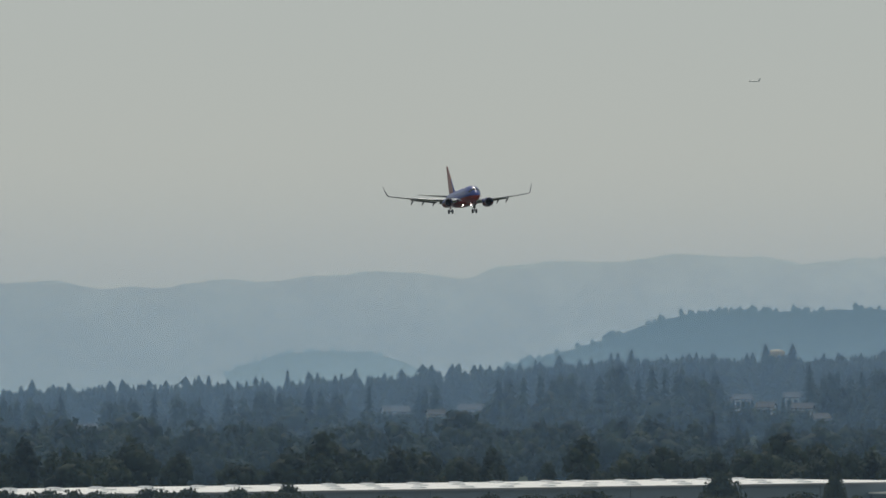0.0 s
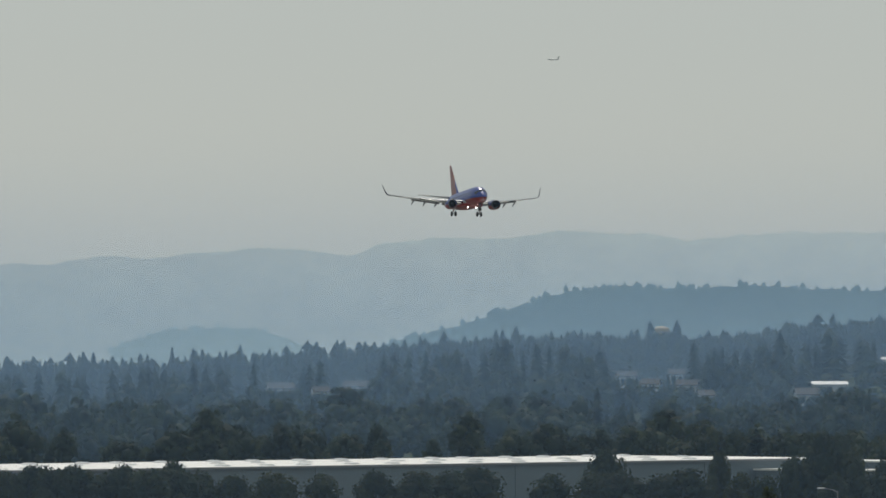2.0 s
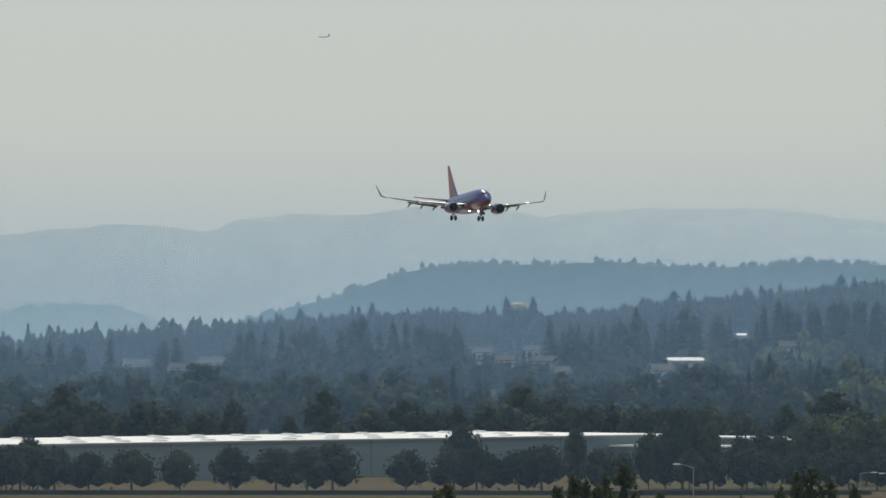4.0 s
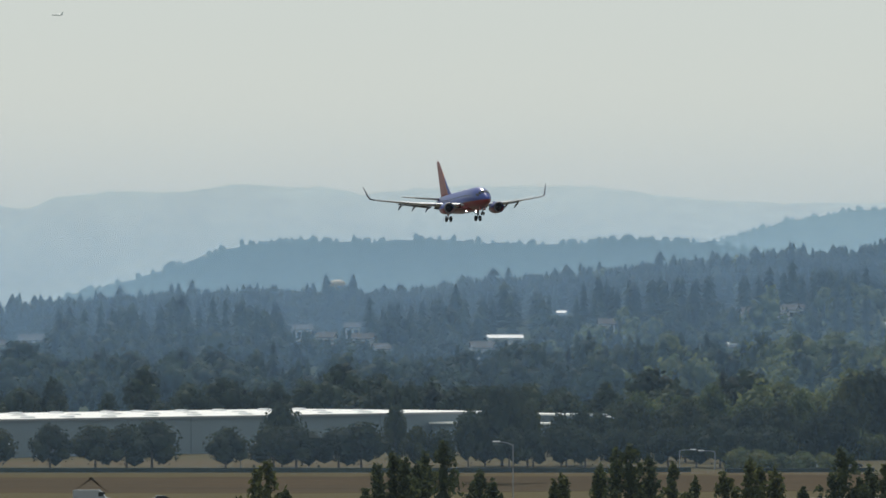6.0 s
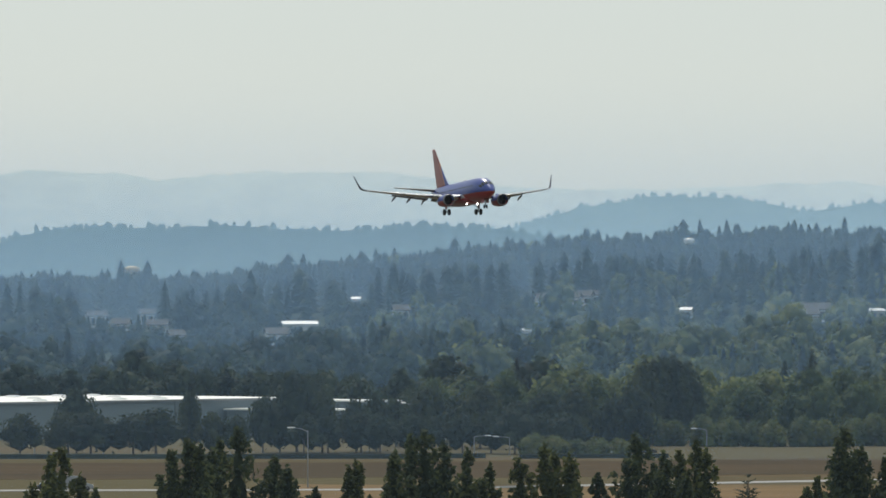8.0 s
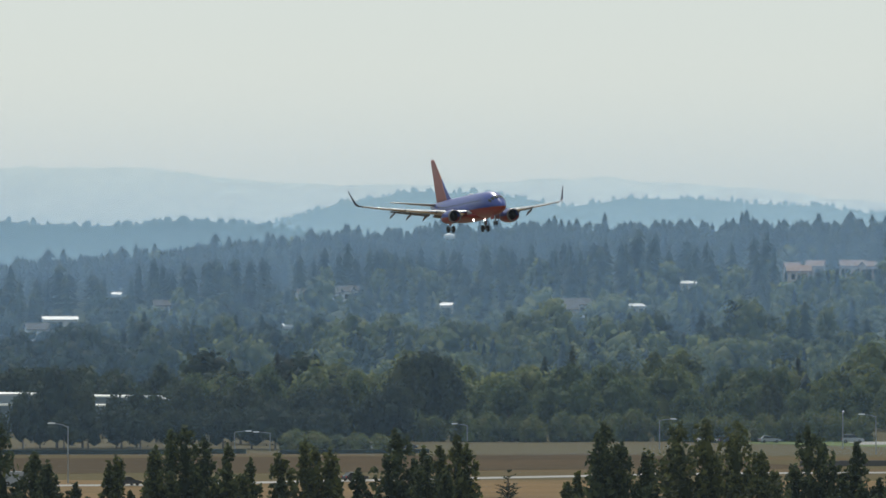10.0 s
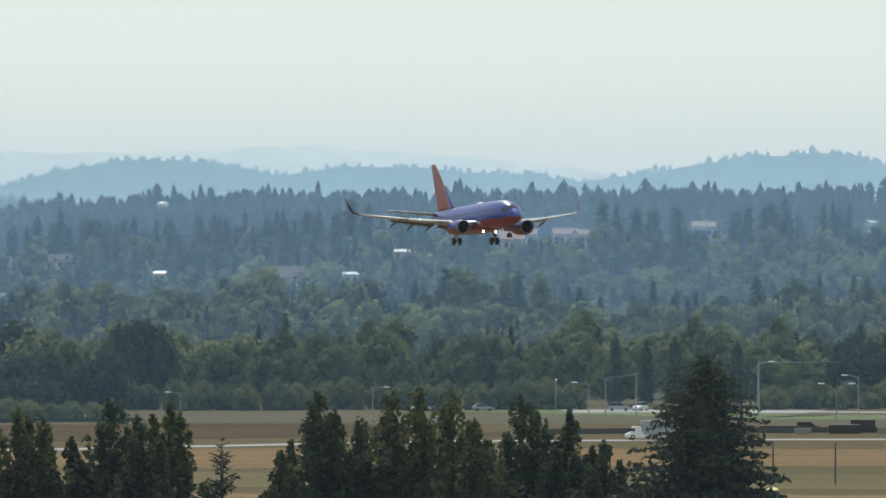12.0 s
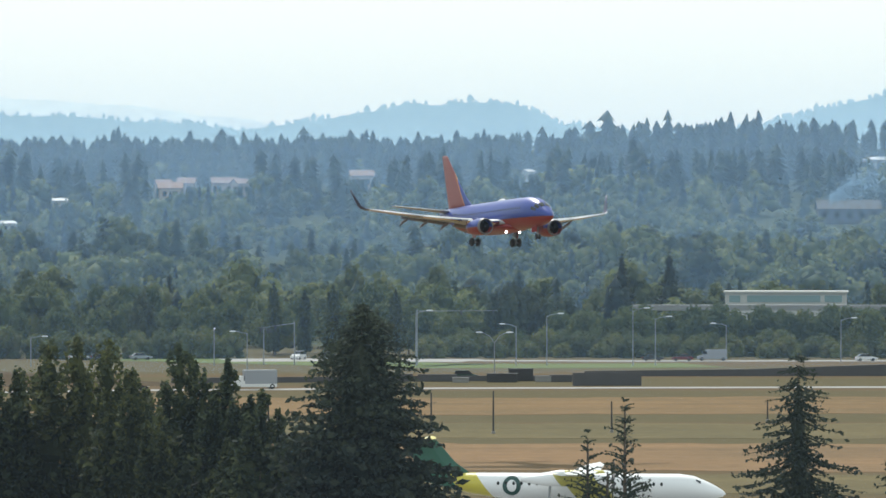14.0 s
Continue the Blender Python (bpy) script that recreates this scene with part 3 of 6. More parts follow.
def make_woods():
    """The far woods, too many to count: templates repeated into joined meshes."""
    rng = np.random.default_rng(7)
    near = [lobed_crown(rng, 0.9, 0.05, 10, 24, 0.095, 1.0) for _ in range(5)] + [lobed_crown(rng, 0.55, 0.08, 11, 30, 0.075, 1.4) for _ in range(3)]
    far = [lobed_crown(rng, 0.95, 0.02, 7, 12, 0.13, 1.0) for _ in range(5)] + [lobed_crown(rng, 0.6, 0.04, 7, 12, 0.11, 1.4) for _ in range(2)]
    conif = [tiered_conifer(rng, 8, 6, sl) for sl in (0.21, 0.25, 0.24, 0.28, 0.32, 0.19)]
    near, far, conif = ([(v, *flat_faces(f)) for v, f in q] for q in (near, far, conif))
    bins = {"broad": [[], [], [], 0], "dark": [[], [], [], 0], "conif": [[], [], [], 0]}
    made, total = 0, 7100
    while made < total:
        b = rng.uniform(-18.2, 5.4)
        d = math.sqrt(rng.uniform(1500 ** 2, 3150 ** 2)) if made < 3700 else rng.uniform(2000, 2600) if made < 4900 else rng.uniform(2600, 3130)
        p = polar(b, d)
        if d < 1660 and b < -7:
            continue
        if d < 1620 and b > 0.5:
            continue
        if not free_of_buildings(p.x, p.y, b, d):
            continue
        # clearings with houses on the middle slope, stands of firs between
        stand = noise.noise((p.x * 0.006, p.y * 0.004, 1.0))
        low = 2050 < d < 2560 and noise.noise((p.x * 0.012, p.y * 0.006, 5.0)) > 0.2
        made += 1
        p.z = ground_z(p.x, p.y)
        share = 0.06 if d < 1900 else 0.22 if d < 2350 else 0.55 if d < 2550 else 0.93
        fir = rng.random() < share + (0.35 * stand if d < 2550 else 0)
        if fir:
            h = rng.uniform(15, 18.5) + rng.uniform(0.5, 4.5) * (rng.random() < 0.16)
            h *= 0.8 if d < 2400 else 1.0
            if b > 1.2 and d > 2700:
                h *= rng.uniform(1.0, 1.35)
            tpl, sc = conif[rng.integers(len(conif))], np.array([h * rng.uniform(0.85, 1.25)] * 2 + [h])
        else:
            h = rng.uniform(8, 14) + 5 * (rng.random() < 0.12)
            kinds = near if d < 1950 else far
            tpl, sc = kinds[rng.integers(len(kinds))], np.array([h * rng.uniform(0.85, 1.25)] * 2 + [h])
        if low:
            sc = sc * np.array([0.85, 0.85, 0.6])
        keep = growth_limit(b, d) - p.z
        if any(abs(b - tb) < 0.14 and td - 110 < d < td - 8 for tb, td, _ in TOWERS):
            sc = sc * min(25.0, keep) / sc[2]         # tall firs stand close round the towers
        if keep < sc[2]:
            sc = sc * np.array([max(0.45, keep / sc[2])] * 2 + [max(0.16, keep / sc[2])])
        a = rng.random() * 6.283
        v = tpl[0] * sc
        v = np.stack([v[:, 0] * math.cos(a) - v[:, 1] * math.sin(a) + p.x, v[:, 0] * math.sin(a) + v[:, 1] * math.cos(a) + p.y, v[:, 2] + p.z], 1)
        # darker leaf tone behind the warehouse, paler leaf tone beyond
        bn = bins["conif" if fir else "dark" if rng.random() < step(-5.5, -9.5, b) + 0.12 else "broad"]
        bn[0].append(v)
        bn[1].append(tpl[1] + bn[3])
        bn[2].append(tpl[2])
        bn[3] += len(v)
    for key, name, mat, label in (("broad", "woodland", LEAF_WOOD, "dense green broadleaf woodland on the plain and slope"),
                                  ("dark", "dark_woodland", LEAF_DARK, "dense dark green broadleaf woodland behind the warehouse"),
                                  ("conif", "conifer_forest", LEAF_BLUE, "blue-green conifer forest on the hillside and crest")):
        v, l, t = (np.concatenate(q) for q in bins[key][:3])
        tagged(new(name, big_mesh(name, v, l, t, mat)), label, "woodland", kind="stuff")


make_woods()


# ---- upright sheets added in place of haze between the belts of trees ----
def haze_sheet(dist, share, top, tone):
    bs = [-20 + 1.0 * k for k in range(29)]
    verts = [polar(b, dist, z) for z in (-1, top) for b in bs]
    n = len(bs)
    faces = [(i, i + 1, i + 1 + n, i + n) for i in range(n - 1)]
    tagged(new("haze", mesh_of("haze", verts, faces, haze_mat(share, top, tone), True)), "thin pale blue sheet added to imitate haze and glare", "haze", kind="stuff")


# the nearest sheet is added to lift the dark front trees, like lens glare
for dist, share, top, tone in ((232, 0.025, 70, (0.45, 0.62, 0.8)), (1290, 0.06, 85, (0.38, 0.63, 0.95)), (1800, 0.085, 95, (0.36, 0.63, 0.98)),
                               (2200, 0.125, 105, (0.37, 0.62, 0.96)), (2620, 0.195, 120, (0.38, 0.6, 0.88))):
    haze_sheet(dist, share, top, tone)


# ---- fields, roads and walls ----
def strip(name, label, category, pts, width, z, mat, kind="structure", thick=0.25, ragged=0.0):
    """A band along points, with a thickness; a mown or trodden one has ragged edges."""
    pts = [Vector((x, y, 0)) for x, y in pts]
    if ragged:
        fine = []
        for p, q in zip(pts, pts[1:]):
            k = max(1, int((q - p).length / 3))
            fine += [p.lerp(q, i / k) for i in range(k)]
        pts = fine + [pts[-1]]
    bm = bmesh.new()
    rows = []
    for i, p in enumerate(pts):
        d = (pts[min(i + 1, len(pts) - 1)] - pts[max(i - 1, 0)]).normalized()
        n = Vector((-d.y, d.x, 0))
        near, far = (p + n * sg * (width / 2 + ragged * (noise.noise((p.x * 0.02, p.y * 0.02, width + sg)) + 0.5 * noise.noise((p.x * 0.12, p.y * 0.12, width - sg)))) for sg in (-1, 1))
        rows.append([near + Vector((0, 0, z - thick)), far + Vector((0, 0, z - thick)), far + Vector((0, 0, z)), near + Vector((0, 0, z))])
    loft(bm, rows)
    ob = part(name, bm, mat, None)
    return tagged(ob, label, category, kind=kind)


def xy(b, d):
    p = polar(b, d)
    return (p.x, p.y)


def field(name, a, b):
    """Mown dry grass: long streaks along the strip, finer tufts and worn spots."""
    m, t, p = nodes_of(name)
    tc = t.nodes.new("ShaderNodeTexCoord")
    mp = t.nodes.new("ShaderNodeMapping")
    mp.inputs["Scale"].default_value = (0.006, 0.11, 1)
    link(t, tc.outputs["Object"], mp.inputs[0])
    n = t.nodes.new("ShaderNodeTexNoise")
    n.inputs["Scale"].default_value, n.inputs["Detail"].default_value, n.inputs["Roughness"].default_value = 1.0, 6, 0.65
    link(t, mp.outputs[0], n.inputs["Vector"])
    c = mixed(t, ramp(t, n.outputs["Fac"], ((0.3, (0, 0, 0)), (0.7, (1, 1, 1)))), a, b)
    c = mixed(t, 1.0, c, ramp(t, noise_at(t, 0.35, 4), ((0.3, (0.8, 0.82, 0.84)), (0.7, (1.12, 1.1, 1.06)))), "MULTIPLY")
    c = mixed(t, 1.0, c, ramp(t, noise_at(t, 0.02, 3), ((0.35, (0.86, 0.9, 0.9)), (0.65, (1.1, 1.06, 1.0)))), "MULTIPLY")
    link(t, c, p.inputs["Base Color"])
    p.inputs["Roughness"].default_value, p.inputs["Specular IOR Level"].default_value = 0.95, 0.05
    return m


GREEN = plain("watered_grass", (0.1, 0.14, 0.05), (0.13, 0.15, 0.06), 0.95, scale=0.08, spec=0.05)
BROWN = field("parched_brown_field", (0.074, 0.052, 0.03), (0.05, 0.036, 0.022))
STRAW = field("straw_field", (0.185, 0.122, 0.062), (0.135, 0.093, 0.05))
DIRT = field("bare_earth", (0.215, 0.138, 0.076), (0.16, 0.106, 0.06))
ROAD_LINE = [xy(-19, 1120), xy(-15, 1100), xy(-11.7, 1092), xy(-8, 1095), xy(-5, 1135), xy(-3, 1165), xy(0, 1178), xy(3, 1186), xy(7, 1200)]
strip("road", "pale asphalt road across the airfield", "road", ROAD_LINE, 9, 0.06, CONCRETE)
strip("road", "grey asphalt cross road with cars", "road", [xy(0.2, 1388), xy(1.5, 1384), xy(4, 1390), xy(8, 1400)], 11, 0.06, CONCRETE)
strip("road", "grey side road meeting the cross road", "road", [xy(-1.85, 1392), xy(-1.2, 1394), xy(-0.6, 1392), xy(0.25, 1388)], 26, 0.05, CONCRETE)
strip("field", "bare tan earth strip beside the runway", "field", [xy(-9, 888), xy(-3, 862), xy(0, 858), xy(6, 862)], 95, 0.03, DIRT, ragged=11)
strip("field", "straw-coloured mown strip", "field", [xy(-9, 1075), xy(-4, 1070), xy(0, 1075), xy(6, 1085)], 95, 0.03, STRAW, ragged=11)
strip("field", "straw-coloured dry field before the tree row", "field", [xy(-19, 1225), xy(-12, 1210), xy(-7, 1225), xy(-3, 1255)], 105, 0.03, BROWN, ragged=11)
OLIVE = field("olive_mown_grass", (0.13, 0.107, 0.055), (0.098, 0.083, 0.043))
strip("field", "olive-green mown band between tan strips", "field", [xy(-9, 985), xy(-3, 962), xy(0, 958), xy(6, 962)], 62, 0.03, OLIVE, ragged=11)
strip("field", "olive-green mown band by the apron", "field", [xy(-9, 800), xy(-3, 778), xy(0, 772), xy(6, 775)], 60, 0.03, OLIVE, ragged=11)
strip("verge", "green watered verge by the cross road", "grass", [xy(-2.5, 1408), xy(0, 1342), xy(1.4, 1345), xy(2.2, 1350)], 34, 0.036, GREEN, ragged=5)
strip("apron", "pale concrete apron", "apron", [xy(-3, 690), xy(0, 690), xy(6, 690)], 90, 0.05, CONCRETE)


def wall_along(label, pts, h, thick, mat, name="wall"):
    bm = bmesh.new()
    rows = []
    ps = [Vector((x, y, 0)) for x, y in pts]
    for i, p in enumerate(ps):
        d = (ps[min(i + 1, len(ps) - 1)] - ps[max(i - 1, 0)]).normalized()
        s = Vector((-d.y, d.x, 0)) * thick / 2
        hh = h[i] if isinstance(h, (list, tuple)) else h
        rows.append([p - s - Vector((0, 0, 0.3)), p + s - Vector((0, 0, 0.3)), p + s + Vector((0, 0, hh)), p - s + Vector((0, 0, hh))])
    loft(bm, rows)
    return tagged(part(name, bm, mat, None), label, "wall", kind="structure")


wall_along("dark concrete retaining wall of the road ramp", [xy(1.1, 1196), xy(1.68, 1198)], [2.3, 2.3], 0.6, DARK_WALL)
wall_along("dark concrete retaining wall of the road ramp", [xy(1.2, 1262), xy(2.6, 1265), xy(3.8, 1268), xy(6, 1272)], [1.0, 1.3, 2.2, 2.6], 0.6, DARK_WALL)
wall_along("low dark barrier along the road", [xy(-2.3, 1212), xy(-0.2, 1225), xy(1.2, 1232)], 1.0, 0.5, DARK_WALL, "barrier")
wall_along("low dark hedge line below the tree row", [xy(-19, 1330), xy(-13.5, 1305), xy(-8, 1300), xy(-7, 1305)], 0.9, 1.4, LEAF_FIR, "hedge")
wall_along("low dark hedge line before parked cars", [xy(-6.7, 1300), xy(-6.1, 1304), xy(-5.45, 1308)], 0.8, 1.4, LEAF_FIR, "hedge")


# ---- long warehouse ----
def make_warehouse():
    length = (WH_B - WH_A).length
    rz = math.degrees(math.atan2(WH_DIR.y, WH_DIR.x))
    w = thing("warehouse", "long blue-grey warehouse with a white membrane roof", "warehouse", pose(WH_A.x, WH_A.y, 0, 0, 0, rz))
    n = 9
    for k in range(n):
        bm = bmesh.new()
        box(bm, length * k / n + 0.06, length * (k + 1) / n - 0.06, -0.25 + 0.1 * (k % 2), 0.3, -0.2, 7.75)
        part("wall_panel", bm, BLUE_WALL, w)
    bm = bmesh.new()
    box(bm, 0.3, length - 0.3, 0.35, 58, -0.2, 7.7)
    part("wall", bm, BLUE_WALL, w)
    bm = bmesh.new()
    loft(bm, [[(x, -0.6, 7.78), (x, 58.6, 7.8), (x, 58.6, 8.2), (x, 30, 8.3), (x, -0.6, 8.1)] for x in (-0.6, length + 0.6)])
    part("roof", bm, WHITE_ROOF, w)
    bm = bmesh.new()
    box(bm, -0.7, length + 0.7, -0.72, -0.6, 7.7, 8.16)
    part("gutter", bm, STEEL, w, "grey metal gutter")
    rng = random.Random(4)
    vent = None
    for row, y in enumerate((8, 26, 46)):
        for k in range(20):
            x = 8 + k * (length - 16) / 19.5 + rng.uniform(-2, 2) + row * 3
            if x > length - 4:
                continue
            if vent is None:
                bm = bmesh.new()
                prof = [(-1.4, 0), (-1.3, 0.22), (-0.8, 0.4), (0, 0.46), (0.8, 0.4), (1.3, 0.22), (1.4, 0)]
                loft(bm, [[(px * f, yy, pz * f) for px, pz in prof] for yy, f in ((-1.3, 0.7), (-1.1, 1), (1.1, 1), (1.3, 0.7))])
                vent = part("skylight", bm, WHITE_PAINT, w, "domed white roof light")
            else:
                v2 = vent.copy()
                scene.collection.objects.link(v2)
                v2.parent = w
                vent2 = v2
                vent2.location = (x, y, 8.05 + 0.004 * y)
                continue
            vent.location = (x, y, 8.05 + 0.004 * y)
    # low annex at the end
    a = thing("loading_annex", "low white-roofed annex beside the warehouse", "building", pose(WH_A.x, WH_A.y, 0, 0, 0, rz))
    bm = bmesh.new()
    box(bm, length - 14, length + 2, -28, -1.5, -0.2, 5.6)
    part("wall", bm, BLUE_WALL, a)
    bm = bmesh.new()
    box(bm, length - 14.5, length + 2.5, -28.5, -1, 5.62, 6.0)
    part("roof", bm, WHITE_ROOF, a)
    for k, (x0, x1, y0, y1, h) in enumerate(((length + 6, length + 20, 5, 40, 7.6), (length + 24, length + 36, -8, 20, 7.0), (length + 36, length + 42, -14, 20, 6.4))):
        s = thing("shed", "white-roofed shed among trees", "shed", pose(WH_A.x, WH_A.y, 0, 0, 0, rz), "sheds beside the warehouse")
        bm = bmesh.new()
        box(bm, x0, x1, y0, y1, -0.2, h)
        part("wall", bm, BLUE_WALL, s)
        bm = bmesh.new()
        box(bm, x0 - 0.4, x1 + 0.4, y0 - 0.4, y1 + 0.4, h + 0.01, h + 0.35)
        part("roof", bm, WHITE_ROOF, s)


make_warehouse()


# ---- houses on the slope ----
TAN_WALL = plain("tan_siding", (0.4, 0.31, 0.24), (0.34, 0.27, 0.21), 0.7)
PALE_WALL = plain("pale_siding", (0.5, 0.49, 0.46), (0.42, 0.41, 0.39), 0.7)
GREY_ROOF = plain("grey_shingles", (0.11, 0.105, 0.1), (0.08, 0.076, 0.075), 0.9, spec=0.2)
BRIGHT_ROOF = plain("bright_metal_roof", (0.82, 0.82, 0.8), (0.7, 0.7, 0.7), 0.22, 0.3)
PINK_ROOF = plain("clay_roof", (0.3, 0.2, 0.16), (0.25, 0.17, 0.14), 0.85)


def make_house(b, d, ln, dp, h, tone, turn):
    pitch = 0.1 if tone == 1 else 0.24
    p = polar(b, d)
    z = ground_z(p.x, p.y)
    wall, roof = ((PALE_WALL, GREY_ROOF), (PALE_WALL, BRIGHT_ROOF), (TAN_WALL, PINK_ROOF), (DARK_WALL, GREY_ROOF))[tone]
    label = ("pale house with a grey shingle roof among trees", "pale shed with a bright metal roof among trees",
             "tan house with a clay-coloured roof on the slope", "long dark building with a grey roof below the smoke")[tone]
    t = thing("house", label, "house", pose(p.x, p.y, z, 0, 0, -b + turn), "houses on the slope")
    bm = bmesh.new()
    loft(bm, [[(x, -dp / 2, -1.5), (x, dp / 2, -1.5), (x, dp / 2, h), (x, 0, h + dp * pitch), (x, -dp / 2, h)] for x in (-ln / 2, ln / 2)])
    part("wall", bm, wall, t)
    bm = bmesh.new()
    e = ln / 2 + 0.5
    loft(bm, [[(x, -dp / 2 - 0.6, h - 0.26), (x, 0, h + dp * pitch + 0.03), (x, dp / 2 + 0.6, h - 0.26), (x, dp / 2 + 0.6, h - 0.02), (x, 0, h + dp * pitch + 0.3), (x, -dp / 2 - 0.6, h - 0.02)] for x in (-e, e)])
    part("roof", bm, roof, t)
    k = max(2, int(ln / 4))
    for i in range(k):
        x = -ln / 2 + ln * (i + 0.5) / k
        bm = bmesh.new()
        box(bm, x - 0.7, x + 0.7, -dp / 2 - 0.06, -dp / 2 + 0.02, h * 0.35, h * 0.75)
        part("window", bm, GLASS_DARK, t)


for row in HOUSES:
    make_house(*row)


def make_tank(b, d, top, r, label, rusty):
    p = polar(b, d)
    z = ground_z(p.x, p.y)
    t = thing("water_tower", label, "water tower", pose(p.x, p.y, z), "water towers on the crest")
    h = top - z
    bm = bmesh.new()
    prof = [(r * 0.35, h - r * 1.15), (r * 0.85, h - r * 0.85), (r, h - r * 0.5), (r * 0.93, h - r * 0.28), (r * 0.68, h - r * 0.1), (r * 0.3, h - 0.02)]
    loft(bm, [[(q * math.cos(a), q * math.sin(a), zz) for a in (2 * math.pi * k / 20 for k in range(20))] for q, zz in prof])
    part("tank", bm, rusty, t, smooth=True)
    bm = bmesh.new()
    tube(bm, [(0, 0, -1), (0, 0, h - r)], [r * 0.4, r * 0.33], 12)
    part("stem", bm, plain("green_grey_paint", (0.12, 0.15, 0.14), None, 0.7), t)


make_tank(-9.99, 2920, 43.4, 3.6, "water tower with a faded ochre dome above the trees", plain("faded_ochre_paint", (0.55, 0.42, 0.22), (0.45, 0.36, 0.22), 0.6))
make_tank(-5.27, 2760, 54.2, 2.4, "water tower with a bright white dome above the trees", WHITE_PAINT)


# ---- white low building by the road ----
def make_pavilion():
    b0, b1, d = 2.39, 3.42, 1600
    a, c = polar(b0, d), polar(b1, d)
    ln = (c - a).length
    rz = math.degrees(math.atan2(c.y - a.y, c.x - a.x))
    t = thing("terminal_building", "low white flat-roofed building behind roadside bushes", "building", pose(a.x, a.y, 0, 0, 0, rz))
    bm = bmesh.new()
    box(bm, 0, ln, 0, 14, -0.2, 11.2)
    part("wall", bm, PALE_WALL, t)
    bm = bmesh.new()
    box(bm, -0.4, ln + 0.4, -0.5, 14.4, 11.2, 11.6)
    part("roof", bm, PALE_WALL, t)
    for x0, x1 in ((1.0, 3.6), (5.2, 22.5), (23.5, 27.6)):
        bm = bmesh.new()
        box(bm, x0, x1, -0.1, 0.05, 9.0, 10.6)
        part("window", bm, plain("tinted_glass", (0.2, 0.3, 0.3), (0.16, 0.24, 0.25), 0.15), t)
    p, q = polar(1.6, 1575), polar(4.6, 1575)
    bm = bmesh.new()
    w = thing("flyover", "pale concrete flyover parapet behind the bushes", "bridge", pose(p.x, p.y, 0, 0, 0, math.degrees(math.atan2(q.y - p.y, q.x - p.x))))
    box(bm, 0, (q - p).length, 0, 6, 7.4, 8.7)
    part("deck", bm, CONCRETE, w)
    for k in range(5):
        bm = bmesh.new()
        tube(bm, [(4 + k * 18, 3, -0.3), (4 + k * 18, 3, 7.4)], 0.7, 10)
        part("pier", bm, CONCRETE, w)


make_pavilion()


# ---- lamps, masts and posts ----
def make_lamp(b, d, h, arms=1, turn=0.0, reach=2.2):
    p = polar(b, d)
    t = thing("street_lamp", "grey galvanised street lamp with %s" % ("two arms" if arms == 2 else "one arm"), "street lamp", pose(p.x, p.y, 0, 0, 0, turn), "street lamps along the roads")
    bm = bmesh.new()
    tube(bm, [(0, 0, -0.2), (0, 0, 0.8), (0, 0, h * (0.8 if arms == 2 else 0.96))], [0.16, 0.11, 0.07], 8)
    part("pole", bm, STEEL, t)
    for s in ((1, -1) if arms == 2 else (1,)):
        z0 = h * (0.78 if arms == 2 else 0.93)
        bm = bmesh.new()
        tube(bm, [(0, 0, z0), (s * reach * 0.4, 0, z0 + (h - z0) * 0.65), (s * reach, 0, h)], [0.08, 0.07, 0.05], 6)
        part("arm", bm, STEEL, t)
        bm = bmesh.new()
        loft(bm, [[(s * (reach + u), yy * f, h + zz * f) for yy, zz in ((-0.22, -0.08), (0.22, -0.08), (0.14, 0.14), (-0.14, 0.14))] for u, f in ((-0.1, 0.6), (0.3, 1), (0.9, 1), (1.2, 0.5))])
        part("lamp_head", bm, WHITE_PAINT, t, "pale lamp head")
    return t


LAMPS = [(-10.81, 1335, 5.0, 1, 0), (-10.23, 1335, 5.3, 1, 0), (-8.50, 1108, 9.8, 1, 180), (-7.09, 1330, 3.8, 1, 0), (-6.79, 1330, 3.6, 1, 180), (-5.12, 1330, 5.2, 1, 160),
         (-3.49, 1340, 6.0, 1, 0), (-1.94, 1345, 7.4, 1, 90), (-1.66, 1300, 7.7, 1, 180), (-0.23, 1345, 11.0, 1, 0), (0.88, 1345, 10.4, 1, 0), (1.61, 1345, 11.5, 1, 0),
         (1.8, 1345, 9.8, 1, 0), (3.37, 1380, 9.0, 1, 0), (0.436, 1225, 8.9, 2, 0), (0.62, 1345, 8.3, 1, 180), (2.4, 1400, 7.5, 1, 180), (-12.9, 1335, 4.8, 1, 0)]
for row in LAMPS:
    make_lamp(*row)


def make_mast(b, d, h, reach, rise=0.0, side=1):
    p = polar(b, d)
    t = thing("signal_mast", "grey steel mast arm over the road", "traffic mast", pose(p.x, p.y, 0), "signal masts at the junction")
    bm = bmesh.new()
    tube(bm, [(0, 0, -0.2), (0, 0, h)], [0.15, 0.09], 8)
    part("pole", bm, STEEL, t)
    bm = bmesh.new()
    tube(bm, [(0, 0, h - 0.3), (side * reach, 0, h - 0.3 + rise)], [0.09, 0.05], 6)
    part("arm", bm, STEEL, t)
    for k in (0.55, 0.95):
        bm = bmesh.new()
        x = side * reach * k
        box(bm, x - 0.2, x + 0.2, -0.2, 0.2, h - 1.1 + rise * k, h - 0.2 + rise * k, bevel=0.05)
        part("signal_head", bm, DARK_METAL, t)


make_mast(-0.22, 1350, 11.1, 16, 0.1)
make_mast(-1.26, 1350, 8.7, 7, -1.0, -1)
make_mast(-1.52, 1350, 7.5, 1.5, 0, 1)


